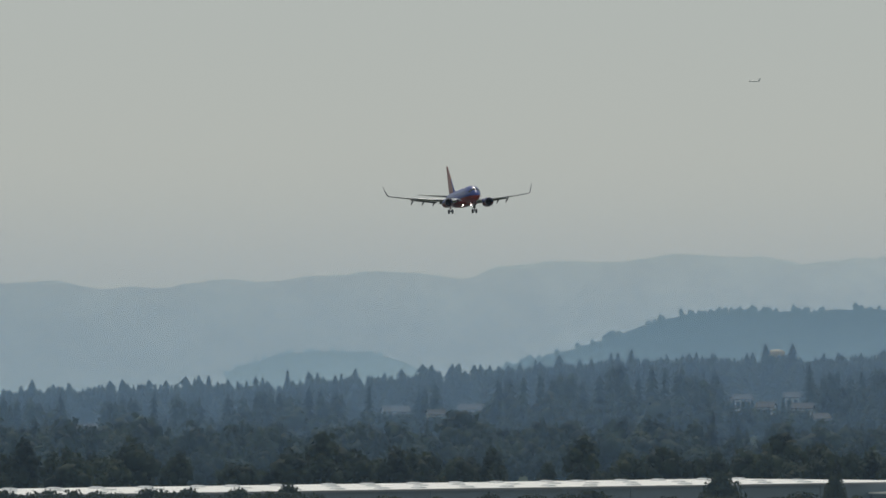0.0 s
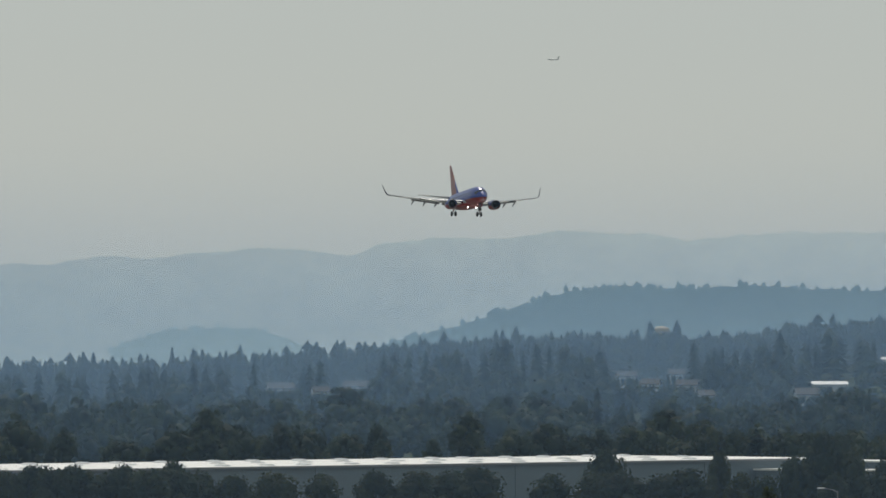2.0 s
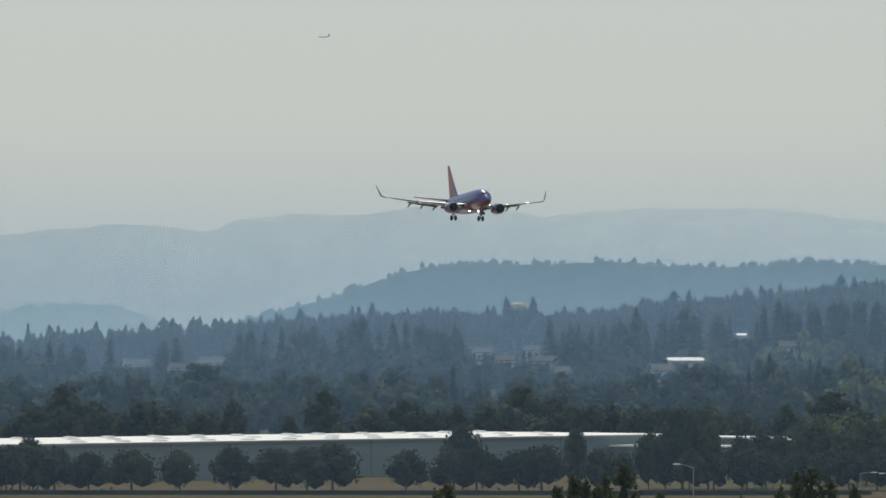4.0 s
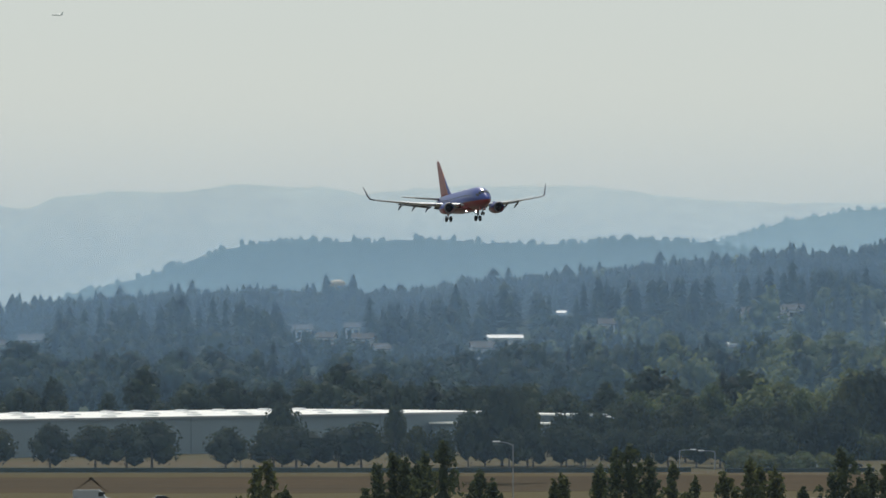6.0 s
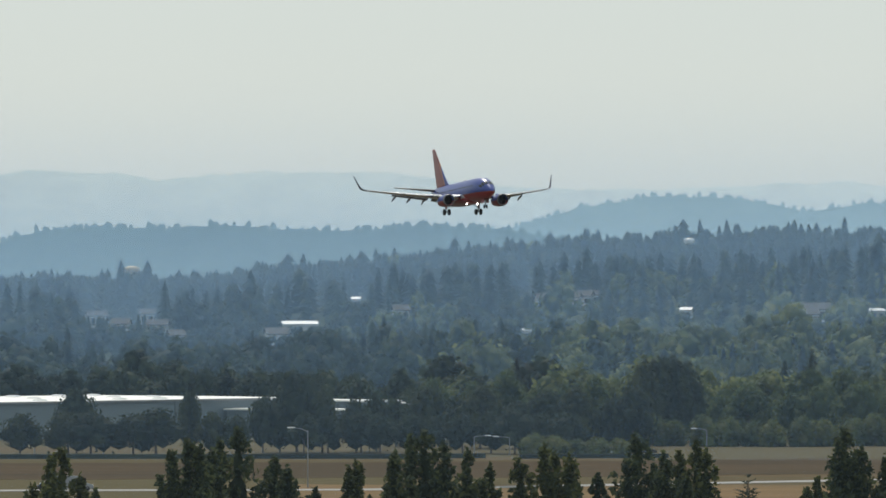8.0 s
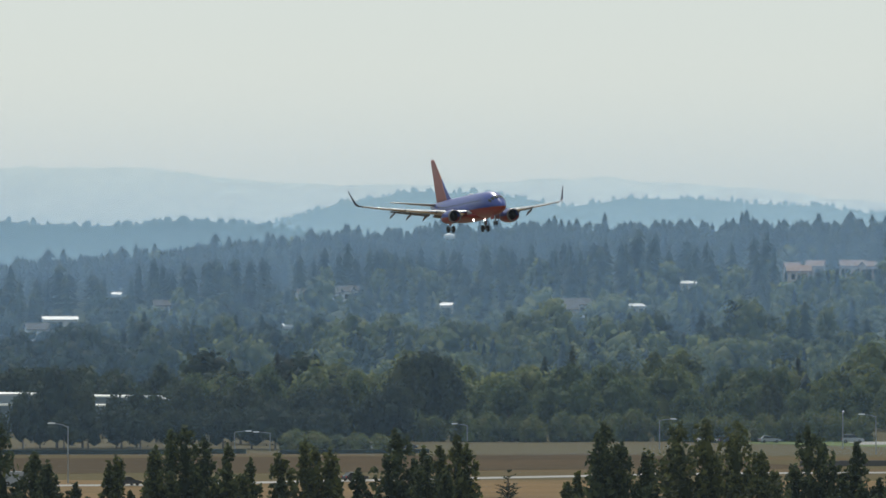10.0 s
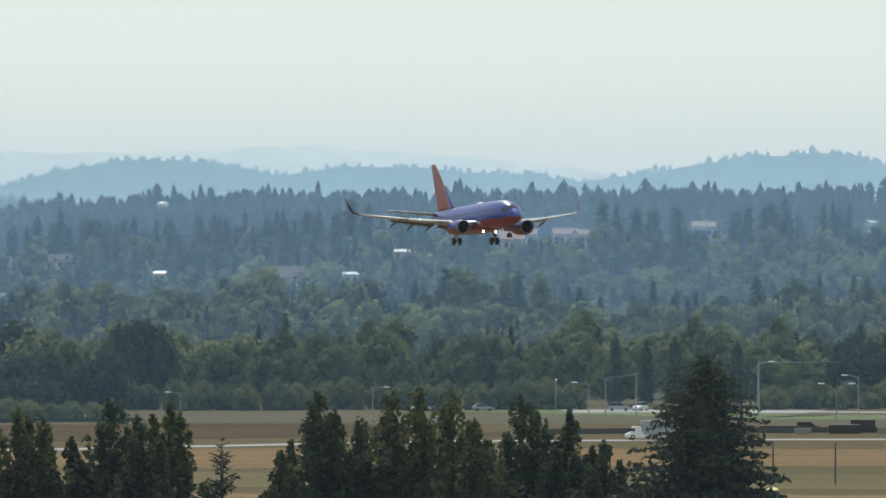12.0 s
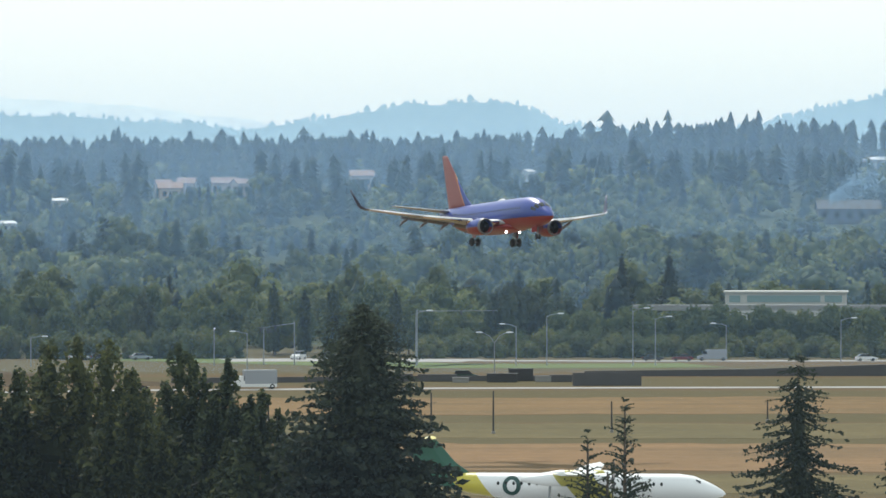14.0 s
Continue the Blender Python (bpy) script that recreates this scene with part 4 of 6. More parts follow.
def make_post(b, d, h):
    p = polar(b, d)
    t = thing("approach_post", "thin dark post standing in the dry grass", "post", pose(p.x, p.y, 0), "posts on the airfield")
    bm = bmesh.new()
    tube(bm, [(0, 0, -0.2), (0, 0, h)], [0.14, 0.1], 8)
    part("pole", bm, DARK_METAL, t)
    bm = bmesh.new()
    box(bm, -0.25, 0.25, -0.2, 0.2, -0.1, 0.35, bevel=0.04)
    part("base", bm, CONCRETE, t)


for row in ((-0.10, 945, 5.8), (0.427, 945, 6.0), (1.43, 950, 4.4), (-1.48, 1000, 3.6), (-5.1, 1060, 3.0), (2.75, 1000, 3.0)):
    make_post(*row)


# roadworks by the near road: low cabinets and barriers, dark at this range
def make_box_thing(name, label, cat, b, d, sx, sy, sz, mat, turn=0.0, lid=None):
    p = polar(b, d)
    t = thing(name, label, cat, pose(p.x, p.y, 0, 0, 0, turn - b))
    bm = bmesh.new()
    box(bm, -sx / 2, sx / 2, -sy / 2, sy / 2, 0.0, sz, bevel=min(sx, sy, sz) * 0.08)
    part("body", bm, mat, t)
    bm = bmesh.new()
    box(bm, -sx / 2 - 0.08, sx / 2 + 0.08, -sy / 2 - 0.08, sy / 2 + 0.08, sz, sz + 0.12, bevel=0.03)
    part("lid", bm, lid or mat, t)


for b, d, sx, sz, mat in ((-0.05, 1225, 7, 1.2, DARK_WALL), (0.15, 1218, 3, 0.8, CONCRETE), (0.5, 1220, 5.5, 1.5, DARK_METAL), (0.66, 1228, 4.5, 2.2, DARK_METAL),
                          (0.85, 1222, 3, 1.0, CONCRETE), (1.0, 1222, 4, 1.2, DARK_WALL), (-0.35, 1228, 4, 1.2, DARK_WALL), (-0.75, 1225, 6, 1.0, CONCRETE)):
    make_box_thing("equipment_cabinet", "low grey roadside equipment cabinet", "cabinet", b, d, sx, 1.6, sz, mat)


# ---- the airliner: a twin-jet on final approach, gear and flaps down ----
def livery(name, line):
    """Deep blue above, red-orange belly, thin gold line between."""
    m, t, p = nodes_of(name)
    tc = t.nodes.new("ShaderNodeTexCoord")
    sp = t.nodes.new("ShaderNodeSeparateXYZ")
    link(t, tc.outputs["Object"], sp.inputs[0])
    mm = t.nodes.new("ShaderNodeMath")
    mm.operation = "MULTIPLY_ADD"       # the line climbs slowly towards the tail
    mm.inputs[1].default_value, mm.inputs[2].default_value = 0.012, -line
    link(t, sp.outputs["X"], mm.inputs[0])
    ad = t.nodes.new("ShaderNodeMath")
    link(t, sp.outputs["Z"], ad.inputs[0])
    link(t, mm.outputs[0], ad.inputs[1])
    mr = t.nodes.new("ShaderNodeMapRange")
    mr.inputs[1].default_value, mr.inputs[2].default_value = -3.0, 3.0
    link(t, ad.outputs[0], mr.inputs[0])
    r = t.nodes.new("ShaderNodeValToRGB")
    r.color_ramp.interpolation = "CONSTANT"
    e = r.color_ramp.elements
    e[0].position, e[0].color = 0.0, (0.26, 0.028, 0.028, 1)
    e[1].position, e[1].color = 0.385, (0.22, 0.06, 0.03, 1)
    x = e.new(0.405)
    x.color = (0.028, 0.058, 0.29, 1)
    link(t, mr.outputs[0], r.inputs[0])
    n = noise_at(t, 0.8, 4)
    c = mixed(t, 1.0, r.outputs[0], ramp(t, n, ((0.3, (0.9, 0.9, 0.9)), (0.7, (1.06, 1.06, 1.06)))), "MULTIPLY")
    link(t, c, p.inputs["Base Color"])
    p.inputs["Roughness"].default_value, p.inputs["Specular IOR Level"].default_value = 0.32, 0.35
    p.inputs["Coat Weight"].default_value, p.inputs["Coat Roughness"].default_value = 0.15, 0.1
    return m


def fin_livery():
    """Blue leading part, gold line, red and orange behind."""
    m, t, p = nodes_of("fin_paint")
    tc = t.nodes.new("ShaderNodeTexCoord")
    sp = t.nodes.new("ShaderNodeSeparateXYZ")
    link(t, tc.outputs["Object"], sp.inputs[0])
    mm = t.nodes.new("ShaderNodeMath")
    mm.operation = "MULTIPLY_ADD"
    mm.inputs[1].default_value = 0.68
    link(t, sp.outputs["Z"], mm.inputs[0])
    link(t, sp.outputs["X"], mm.inputs[2])
    mr = t.nodes.new("ShaderNodeMapRange")
    mr.inputs[1].default_value, mr.inputs[2].default_value = -16.0, -6.0
    link(t, mm.outputs[0], mr.inputs[0])
    r = t.nodes.new("ShaderNodeValToRGB")
    r.color_ramp.interpolation = "CONSTANT"
    e = r.color_ramp.elements
    e[0].position, e[0].color = 0.0, (0.27, 0.095, 0.08, 1)
    e[1].position, e[1].color = 0.36, (0.26, 0.065, 0.06, 1)
    for pos, col in ((0.765, (0.6, 0.25, 0.07, 1)), (0.785, (0.028, 0.058, 0.29, 1))):
        x = e.new(pos)
        x.color = col
    link(t, mr.outputs[0], r.inputs[0])
    link(t, r.outputs[0], p.inputs["Base Color"])
    p.inputs["Roughness"].default_value = 0.35
    return m


BLUE_RED, NACELLE_PAINT, FIN_PAINT = livery("blue_and_red_paint", 0.0), livery("nacelle_blue_and_red_paint", -1.05), fin_livery()
WING_GREY = plain("wing_grey_paint", (0.5, 0.51, 0.53), (0.42, 0.43, 0.45), 0.35, scale=0.5)
UNDER_GREY = plain("flap_grey_paint", (0.16, 0.16, 0.175), (0.13, 0.13, 0.14), 0.45, scale=0.5)
POLISHED = plain("polished_metal", (0.85, 0.85, 0.86), (0.8, 0.8, 0.82), 0.16, 1.0, scale=1)
FAN_DARK = plain("fan_dark", (0.02, 0.02, 0.024), (0.035, 0.035, 0.04), 0.4, 0.4)
NAVY = plain("navy_paint", (0.022, 0.028, 0.075), (0.018, 0.022, 0.055), 0.4)
LANDING = glow("landing_light_glow", (1.0, 0.97, 0.9), 14.0)
OX, OZ = 16.0, -3.4             # from nose and tyre line to the middle of the airframe


def ring_at(x, hw, hh, zc, n=28):
    return [(x + OX, hw * math.sin(a), zc + OZ + hh * math.cos(a)) for a in (2 * math.pi * k / n for k in range(n))]


def airfoil(x_le, y, z, chord, thick, tilt=0.0, n=9, axis="y"):
    """A closed wing section; the chord runs aft from the leading edge."""
    pts = []
    us = [(1 - math.cos(math.pi * k / n)) / 2 for k in range(n + 1)]
    prof = lambda u: 5 * thick * (0.2969 * math.sqrt(u) - 0.126 * u - 0.3516 * u * u + 0.2843 * u ** 3 - 0.1015 * u ** 4)
    for u in us:
        pts.append((u, prof(u) * 1.1))
    for u in us[-2:0:-1]:
        pts.append((u, -prof(u) * 0.8))
    c, s = math.cos(tilt), math.sin(tilt)
    out = []
    for u, v in pts:
        dx, dz = -(u * c + v * s) * chord, (v * c - u * s) * chord
        out.append((x_le + dx + OX, y, z + dz + OZ) if axis == "y" else (x_le - u * chord + OX, y + v * chord, z + OZ))
    return out


def make_airliner():
    a = thing("airliner", "blue and red twin-jet airliner landing with gear and flaps down", "airplane")
    sec = [(0.0, 0.05, 0.05, 2.62), (-0.15, 0.27, 0.25, 2.64), (-0.5, 0.54, 0.5, 2.69), (-1.0, 0.8, 0.77, 2.77), (-1.6, 1.04, 1.04, 2.88), (-2.2, 1.24, 1.3, 3.0), (-3.0, 1.46, 1.58, 3.14), (-4.2, 1.7, 1.83, 3.28), (-6, 1.86, 1.97, 3.37),
           (-10, 1.88, 2.0, 3.4), (-16, 1.88, 2.0, 3.4), (-21.5, 1.88, 1.99, 3.41), (-24, 1.8, 1.84, 3.55), (-26.5, 1.58, 1.55, 3.82), (-29, 1.2, 1.14, 4.18), (-31.2, 0.76, 0.72, 4.52), (-32.6, 0.42, 0.4, 4.75), (-33.3, 0.16, 0.16, 4.86)]
    bm = bmesh.new()
    loft(bm, [ring_at(*s) for s in sec])
    body = part("fuselage", bm, BLUE_RED, a, smooth=True)
    bm = bmesh.new()
    fair = [(-8.6, 0.5, 0.2, 1.75), (-9.8, 1.6, 0.5, 1.8), (-12, 2.25, 0.75, 1.95), (-15.5, 2.4, 0.8, 1.95), (-18.5, 2.05, 0.7, 1.9), (-20.5, 1.2, 0.4, 1.85), (-21.6, 0.4, 0.15, 1.75)]
    loft(bm, [ring_at(*s, n=20) for s in fair])
    part("wing_fairing", bm, BLUE_RED, a, smooth=True)
    # cockpit glazing: separate panes round the nose
    for s in (1, -1):
        for a0, a1, xf, xb in ((3, 32, -1.72, -2.5), (36, 56, -1.92, -2.75), (60, 75, -2.2, -3.1)):
            bm = bmesh.new()
            grid = []
            for i in range(5):
                x = xf + (xb - xf) * i / 4
                hw, hh, zc = (np.interp(-x, [-q[0] for q in sec], [q[c] for q in sec]) for c in (1, 2, 3))
                grid.append([bm.verts.new((x + OX + 0.03, s * (hw + 0.02) * math.sin(g), zc + OZ + (hh + 0.025) * math.cos(g))) for g in (math.radians(a0 + (a1 - a0) * j / 4) for j in range(5))])
            for i in range(4):
                for j in range(4):
                    bm.faces.new((grid[i][j], grid[i + 1][j], grid[i + 1][j + 1], grid[i][j + 1]))
            part("cockpit_window", bm, GLASS_DARK, body, "dark glossy cockpit pane", smooth=True)
    for s in (1, -1):
        bm = bmesh.new()
        for k in range(41):
            x = -5.6 - k * 0.51
            hw, hh, zc = (np.interp(-x, [-q[0] for q in sec], [q[c] for q in sec]) for c in (1, 2, 3))
            y = hw * math.sqrt(1 - (0.5 / hh) ** 2) + 0.012
            vs = [bm.verts.new((x + OX + 0.12 * math.cos(q), s * y, zc + 0.5 + OZ + 0.17 * math.sin(q))) for q in (math.pi * 2 * i / 8 for i in range(8))]
            bm.faces.new(vs)
        tagged(part("window_row", bm, GLASS_DARK, body, "row of small oval cabin windows"), kind="stuff")
    bm = bmesh.new()
    loft(bm, [ring_at(x, w, h, 5.42, 14) for x, w, h in ((-13.6, 0.05, 0.04), (-13.9, 0.22, 0.16), (-14.6, 0.28, 0.22), (-15.3, 0.2, 0.12), (-15.7, 0.05, 0.04))])
    part("antenna_dome", bm, WHITE_PAINT, body, "white antenna dome on the roof", smooth=True)
    # fin with dorsal fillet
    bm = bmesh.new()
    loft(bm, [airfoil(-21.4, 0, 5.2, 9.2, 0.02, axis="z"), airfoil(-24.2, 0, 5.75, 6.6, 0.05, axis="z"), airfoil(-26.0, 0, 7.1, 5.2, 0.075, axis="z"), airfoil(-30.75, 0, 11.85, 1.8, 0.075, axis="z"), airfoil(-31.15, 0, 12.2, 1.3, 0.05, axis="z")])
    fin = part("fin", bm, FIN_PAINT, a, "blue, gold and orange-red tail fin", smooth=True)
    for v in fin.data.vertices:      # root sinks into the body
        if v.co.z < 5.3 + OZ:
            v.co.z -= 0.9
    for s, side in ((1, "port"), (-1, "starboard")):
        bm = bmesh.new()
        loft(bm, [airfoil(-27.9, s * 0.3, 4.75, 3.6, 0.1), airfoil(-31.55, s * 7.1, 5.6, 1.45, 0.09), airfoil(-31.75, s * 7.25, 5.62, 1.0, 0.05)])
        part("tailplane", bm, WING_GREY, a, smooth=True)
        bm = bmesh.new()
        wing = [(-9.6, 1.0, 2.3, 8.6, 0.13), (-10.9, 2.0, 2.42, 7.5, 0.13), (-13.0, 5.6, 2.78, 4.75, 0.115), (-15.7, 10.6, 3.38, 3.2, 0.105), (-18.9, 16.5, 4.3, 1.65, 0.1)]
        loft(bm, [airfoil(x, s * y, z, c, th, 0.02) for x, y, z, c, th in wing])
        w = part("wing", bm, WING_GREY, a, smooth=True)
        # slats and polished leading edge
        for (i, j) in ((1, 2), (2, 3), (3, 4)):
            bm = bmesh.new()
            r0, r1 = wing[i], wing[j]
            f0, f1 = (0.03 if i == 1 else 0.12 if i == 2 else 0.03), 0.97
            rings = []
            for f in (f0, f1):
                x, y, z, c = (r0[k] + (r1[k] - r0[k]) * f for k in range(4))
                rings.append(airfoil(x + 0.16 * c ** 0.5 * 0.6, s * y, z - 0.05, 0.17 * c + 0.12, 0.32, 0.32, 5))
            loft(bm, rings)
            part("slat", bm, POLISHED, w, "polished metal leading-edge slat", smooth=True)
        # flaps, deployed
        for y0, y1 in ((2.1, 5.2), (5.9, 11.8)):
            for level, (dx, dz, cf, tilt) in enumerate(((0.1, -0.08, 0.12, 0.3),)):
                bm = bmesh.new()
                rings = []
                for y in (y0, y1):
                    x, z, c = (np.interp(y, [q[1] for q in wing], [q[k] for q in wing]) for k in (0, 2, 3))
                    q = min(1.0, c / 4.2)
                    rings.append(airfoil(x - c * 0.93 + dx * q, s * y, z - 0.1 + dz * q, cf * c + 0.45 * q, 0.16, tilt, 5))
                loft(bm, rings)
                part("flap", bm, UNDER_GREY, w, smooth=True)
        for y in (3.4, 6.6, 9.0, 11.4):
            x, z, c = (np.interp(y, [q[1] for q in wing], [q[k] for q in wing]) for k in (0, 2, 3))
            bm = bmesh.new()
            xs = x - c * 0.62
            pts = [(xs + OX, s * y, z - 0.28 + OZ), (xs - 0.8 + OX, s * y, z - 0.55 + OZ), (xs - 1.8 + OX, s * y, z - 0.7 + OZ), (xs - 2.5 + OX, s * y, z - 1.0 + OZ), (xs - 2.8 + OX, s * y, z - 1.2 + OZ)]
            tube(bm, pts, [0.05, 0.16, 0.18, 0.12, 0.03], 8)
            part("flap_track_fairing", bm, UNDER_GREY, w, smooth=True)
        # blended winglet
        bm = bmesh.new()
        path = [(-18.9, 16.45, 4.29, 1.66, 0.0), (-19.2, 16.95, 4.42, 1.4, 0.5), (-19.65, 17.25, 4.8, 1.1, 0.95), (-20.5, 17.62, 5.9, 0.7, 1.25), (-21.1, 17.92, 6.85, 0.42, 1.3)]
        rings = []
        for x, y, z, c, cant in path:
            sec2 = airfoil(0, 0, 0, c, 0.09)
            rings.append([(px - OX + x + OX, s * (y - (pz - OZ) * math.sin(cant)), z + OZ + (pz - OZ) * math.cos(cant)) for px, _, pz in sec2])
        loft(bm, rings)
        part("winglet", bm, NAVY, w, "upturned dark blue winglet", smooth=True)
        # engine
        ey, ez = s * 4.83, 1.75
        bm = bmesh.new()
        out = [(-9.05, 0.86), (-8.95, 0.95), (-9.15, 1.03), (-9.9, 1.1), (-11.0, 1.1), (-12.3, 0.98), (-13.3, 0.8)]
        inn = [(-13.25, 0.72), (-11.0, 0.8), (-9.6, 0.79), (-9.05, 0.86)]
        loft(bm, [[(x + OX, ey + r * math.sin(q), ez + OZ + r * math.cos(q) * (0.96 if math.cos(q) < 0 else 1.0)) for q in (2 * math.pi * k / 26 for k in range(26))] for x, r in out + inn], close=False)
        nac = part("engine_nacelle", bm, NACELLE_PAINT, w, "blue and red engine nacelle", smooth=True)
        bm = bmesh.new()
        loft(bm, [[(x + OX, ey + r * math.sin(q), ez + OZ + r * math.cos(q)) for q in (2 * math.pi * k / 26 for k in range(26))] for x, r in ((-9.02, 0.855), (-8.9, 0.9), (-8.9, 0.96), (-9.06, 1.02), (-9.3, 1.055))], close=False)
        part("intake_lip", bm, UNDER_GREY, w, "grey metal intake lip", smooth=True)
        bm = bmesh.new()
        loft(bm, [[(x + OX, ey + r * math.sin(q), ez + OZ + r * math.cos(q)) for q in (2 * math.pi * k / 20 for k in range(20))] for x, r in ((-9.3, 0.03), (-9.55, 0.2), (-9.75, 0.27), (-9.78, 0.8), (-9.9, 0.8))])
        part("fan", bm, FAN_DARK, w, smooth=True)
        bm = bmesh.new()
        loft(bm, [[(x + OX, ey + r * math.sin(q), ez + OZ + r * math.cos(q)) for q in (2 * math.pi * k / 20 for k in range(20))] for x, r in ((-12.6, 0.6), (-13.6, 0.5), (-14.3, 0.22), (-14.7, 0.05))])
        part("exhaust_cone", bm, UNDER_GREY, w, smooth=True)
        bm = bmesh.new()
        loft(bm, [[(x + OX, ey + dy, z + OZ) for dy, z in ((-0.16, z0), (0.16, z0), (0.1, z1), (-0.1, z1))] for x, z0, z1 in ((-10.0, 2.6, 2.75), (-12.0, 2.5, 3.0), (-14.5, 2.2, 2.85))])
        part("pylon", bm, BLUE_RED, w)
        # main gear
        gy = s * 2.86
        bm = bmesh.new()
        tube(bm, [(-16.5 + OX, gy - s * 0.25, 2.3 + OZ), (-16.6 + OX, gy, 1.0 + OZ), (-16.6 + OX, gy, 0.2 + OZ)], [0.15, 0.13, 0.1], 10)
        tube(bm, [(-16.6 + OX, gy - s * 1.5, 1.9 + OZ), (-16.6 + OX, gy, 0.85 + OZ)], 0.06, 6)
        tube(bm, [(-16.6 + OX, gy - 0.45, 0.2 + OZ), (-16.6 + OX, gy + 0.45, 0.2 + OZ)], 0.08, 8)
        gear = part("main_gear", bm, STEEL, a, "extended steel main landing gear")
        bm = bmesh.new()
        box(bm, -17.1 + OX, -16.1 + OX, gy + s * 0.1 - 0.02, gy + s * 0.1 + 0.02, 0.75 + OZ, 2.0 + OZ)
        part("gear_door", bm, BLUE_RED, gear)
        for dy in (-0.43, 0.43):
            wheel_mesh("wheel", (-16.6 + OX, gy + dy, 0.2 + OZ), 0.55, 0.36, gear)
        # landing light under the wing root
        bm = bmesh.new()
        tube(bm, [(-11.9 + OX, s * 0.95, 1.35 + OZ), (-11.35 + OX, s * 0.95, 1.22 + OZ)], [0.14, 0.17], 12)
        lh = part("light_housing", bm, UNDER_GREY, a)
        bm = bmesh.new()
        bmesh.ops.create_uvsphere(bm, u_segments=12, v_segments=8, radius=0.12, matrix=Matrix.Translation((-11.3 + OX, s * 0.95, 1.21 + OZ)))
        part("landing_light", bm, LANDING, lh, "bright white landing light", smooth=True)
        # bright polished metal leading edge at the wing root
        bm = bmesh.new()
        loft(bm, [airfoil(-10.86, s * 2.05, 2.5, 0.5, 0.5, 0.2, 5), airfoil(-11.55, s * 3.3, 2.6, 0.5, 0.5, 0.2, 5)])
        part("root_leading_edge", bm, POLISHED, a, "polished inner leading edge", smooth=True)
    # nose gear
    bm = bmesh.new()
    tube(bm, [(-4.1 + OX, 0, 1.6 + OZ), (-4.0 + OX, 0, 0.25 + OZ)], [0.11, 0.08], 10)
    tube(bm, [(-5.2 + OX, 0, 1.5 + OZ), (-4.05 + OX, 0, 0.8 + OZ)], 0.05, 6)
    tube(bm, [(-4 + OX, -0.25, 0.25 + OZ), (-4 + OX, 0.25, 0.25 + OZ)], 0.06, 8)
    gear = part("nose_gear", bm, STEEL, a, "extended steel nose landing gear")
    for s in (1, -1):
        bm = bmesh.new()
        box(bm, -4.9 + OX, -3.4 + OX, s * 0.42 - 0.02, s * 0.42 + 0.02, 0.85 + OZ, 1.65 + OZ)
        part("gear_door", bm, BLUE_RED, gear)
        wheel_mesh("wheel", (-4 + OX, s * 0.2, 0.25 + OZ), 0.35, 0.2, gear)
    return a


def wheel_mesh(name, at_, r, w, parent):
    """A tyre with a rounded shoulder and a recessed hub."""
    prof = [(-w * 0.3, r * 0.35), (-w * 0.45, r * 0.6), (-w * 0.5, r * 0.82), (-w * 0.36, r * 0.96), (0, r), (w * 0.36, r * 0.96), (w * 0.5, r * 0.82), (w * 0.45, r * 0.6), (w * 0.3, r * 0.35)]
    bm = bmesh.new()
    loft(bm, [[(at_[0] + q * math.cos(t), at_[1] + y, at_[2] + q * math.sin(t)) for t in (2 * math.pi * k / 18 for k in range(18))] for y, q in prof])
    return part(name, bm, RUBBER, parent, smooth=True)


AIRLINER = make_airliner()
AIRLINER_PATH = [(0, -347.11, 1546.49, 73.79, -65.13, 1.78), (0.5, -334.78, 1521.73, 71.61, -65.07, 1.15), (1, -322.69, 1496.93, 69.55, -65.01, 0.52),
    (1.5, -310.52, 1472.15, 67.56, -64.95, -0.11), (2, -298.08, 1447.43, 65.52, -64.89, -0.74), (2.5, -285.58, 1422.72, 63.14, -64.83, -1.37),
    (3, -273.12, 1398.01, 61.20, -64.77, -2.00), (5.5, -209.09, 1274.77, 52.90, -64.51, 0.87), (6, -196.21, 1250.13, 51.60, -64.46, 1.45),
    (6.5, -183.41, 1225.48, 50.51, -64.40, 2.02), (7, -170.62, 1200.82, 49.95, -64.54, 1.60), (7.5, -157.90, 1176.15, 49.49, -64.67, 1.18),
    (8, -145.13, 1151.48, 49.00, -64.80, 0.76), (10.5, -81.46, 1028.11, 42.71, -65.25, 2.00), (11, -68.83, 1003.42, 40.84, -65.34, 2.25),
    (11.5, -56.14, 978.74, 39.01, -65.35, 1.34), (12, -43.52, 954.06, 37.30, -65.35, 0.44), (12.5, -31.07, 929.37, 35.42, -65.36, -0.46),
    (13, -18.37, 904.69, 33.52, -65.40, -0.66), (13.5, -5.71, 880.00, 31.79, -65.44, -0.86), (14, 6.86, 855.32, 30.46, -65.48, -1.07)]
AIRLINER_PITCH = 3.47


# ---- trees that can be told apart ----
def bearing_of(u):
    """Bearing of a mark read along the sweep of the view, in steps of 1/11961 rad."""
    return (u - 784) / 11961 / DEG


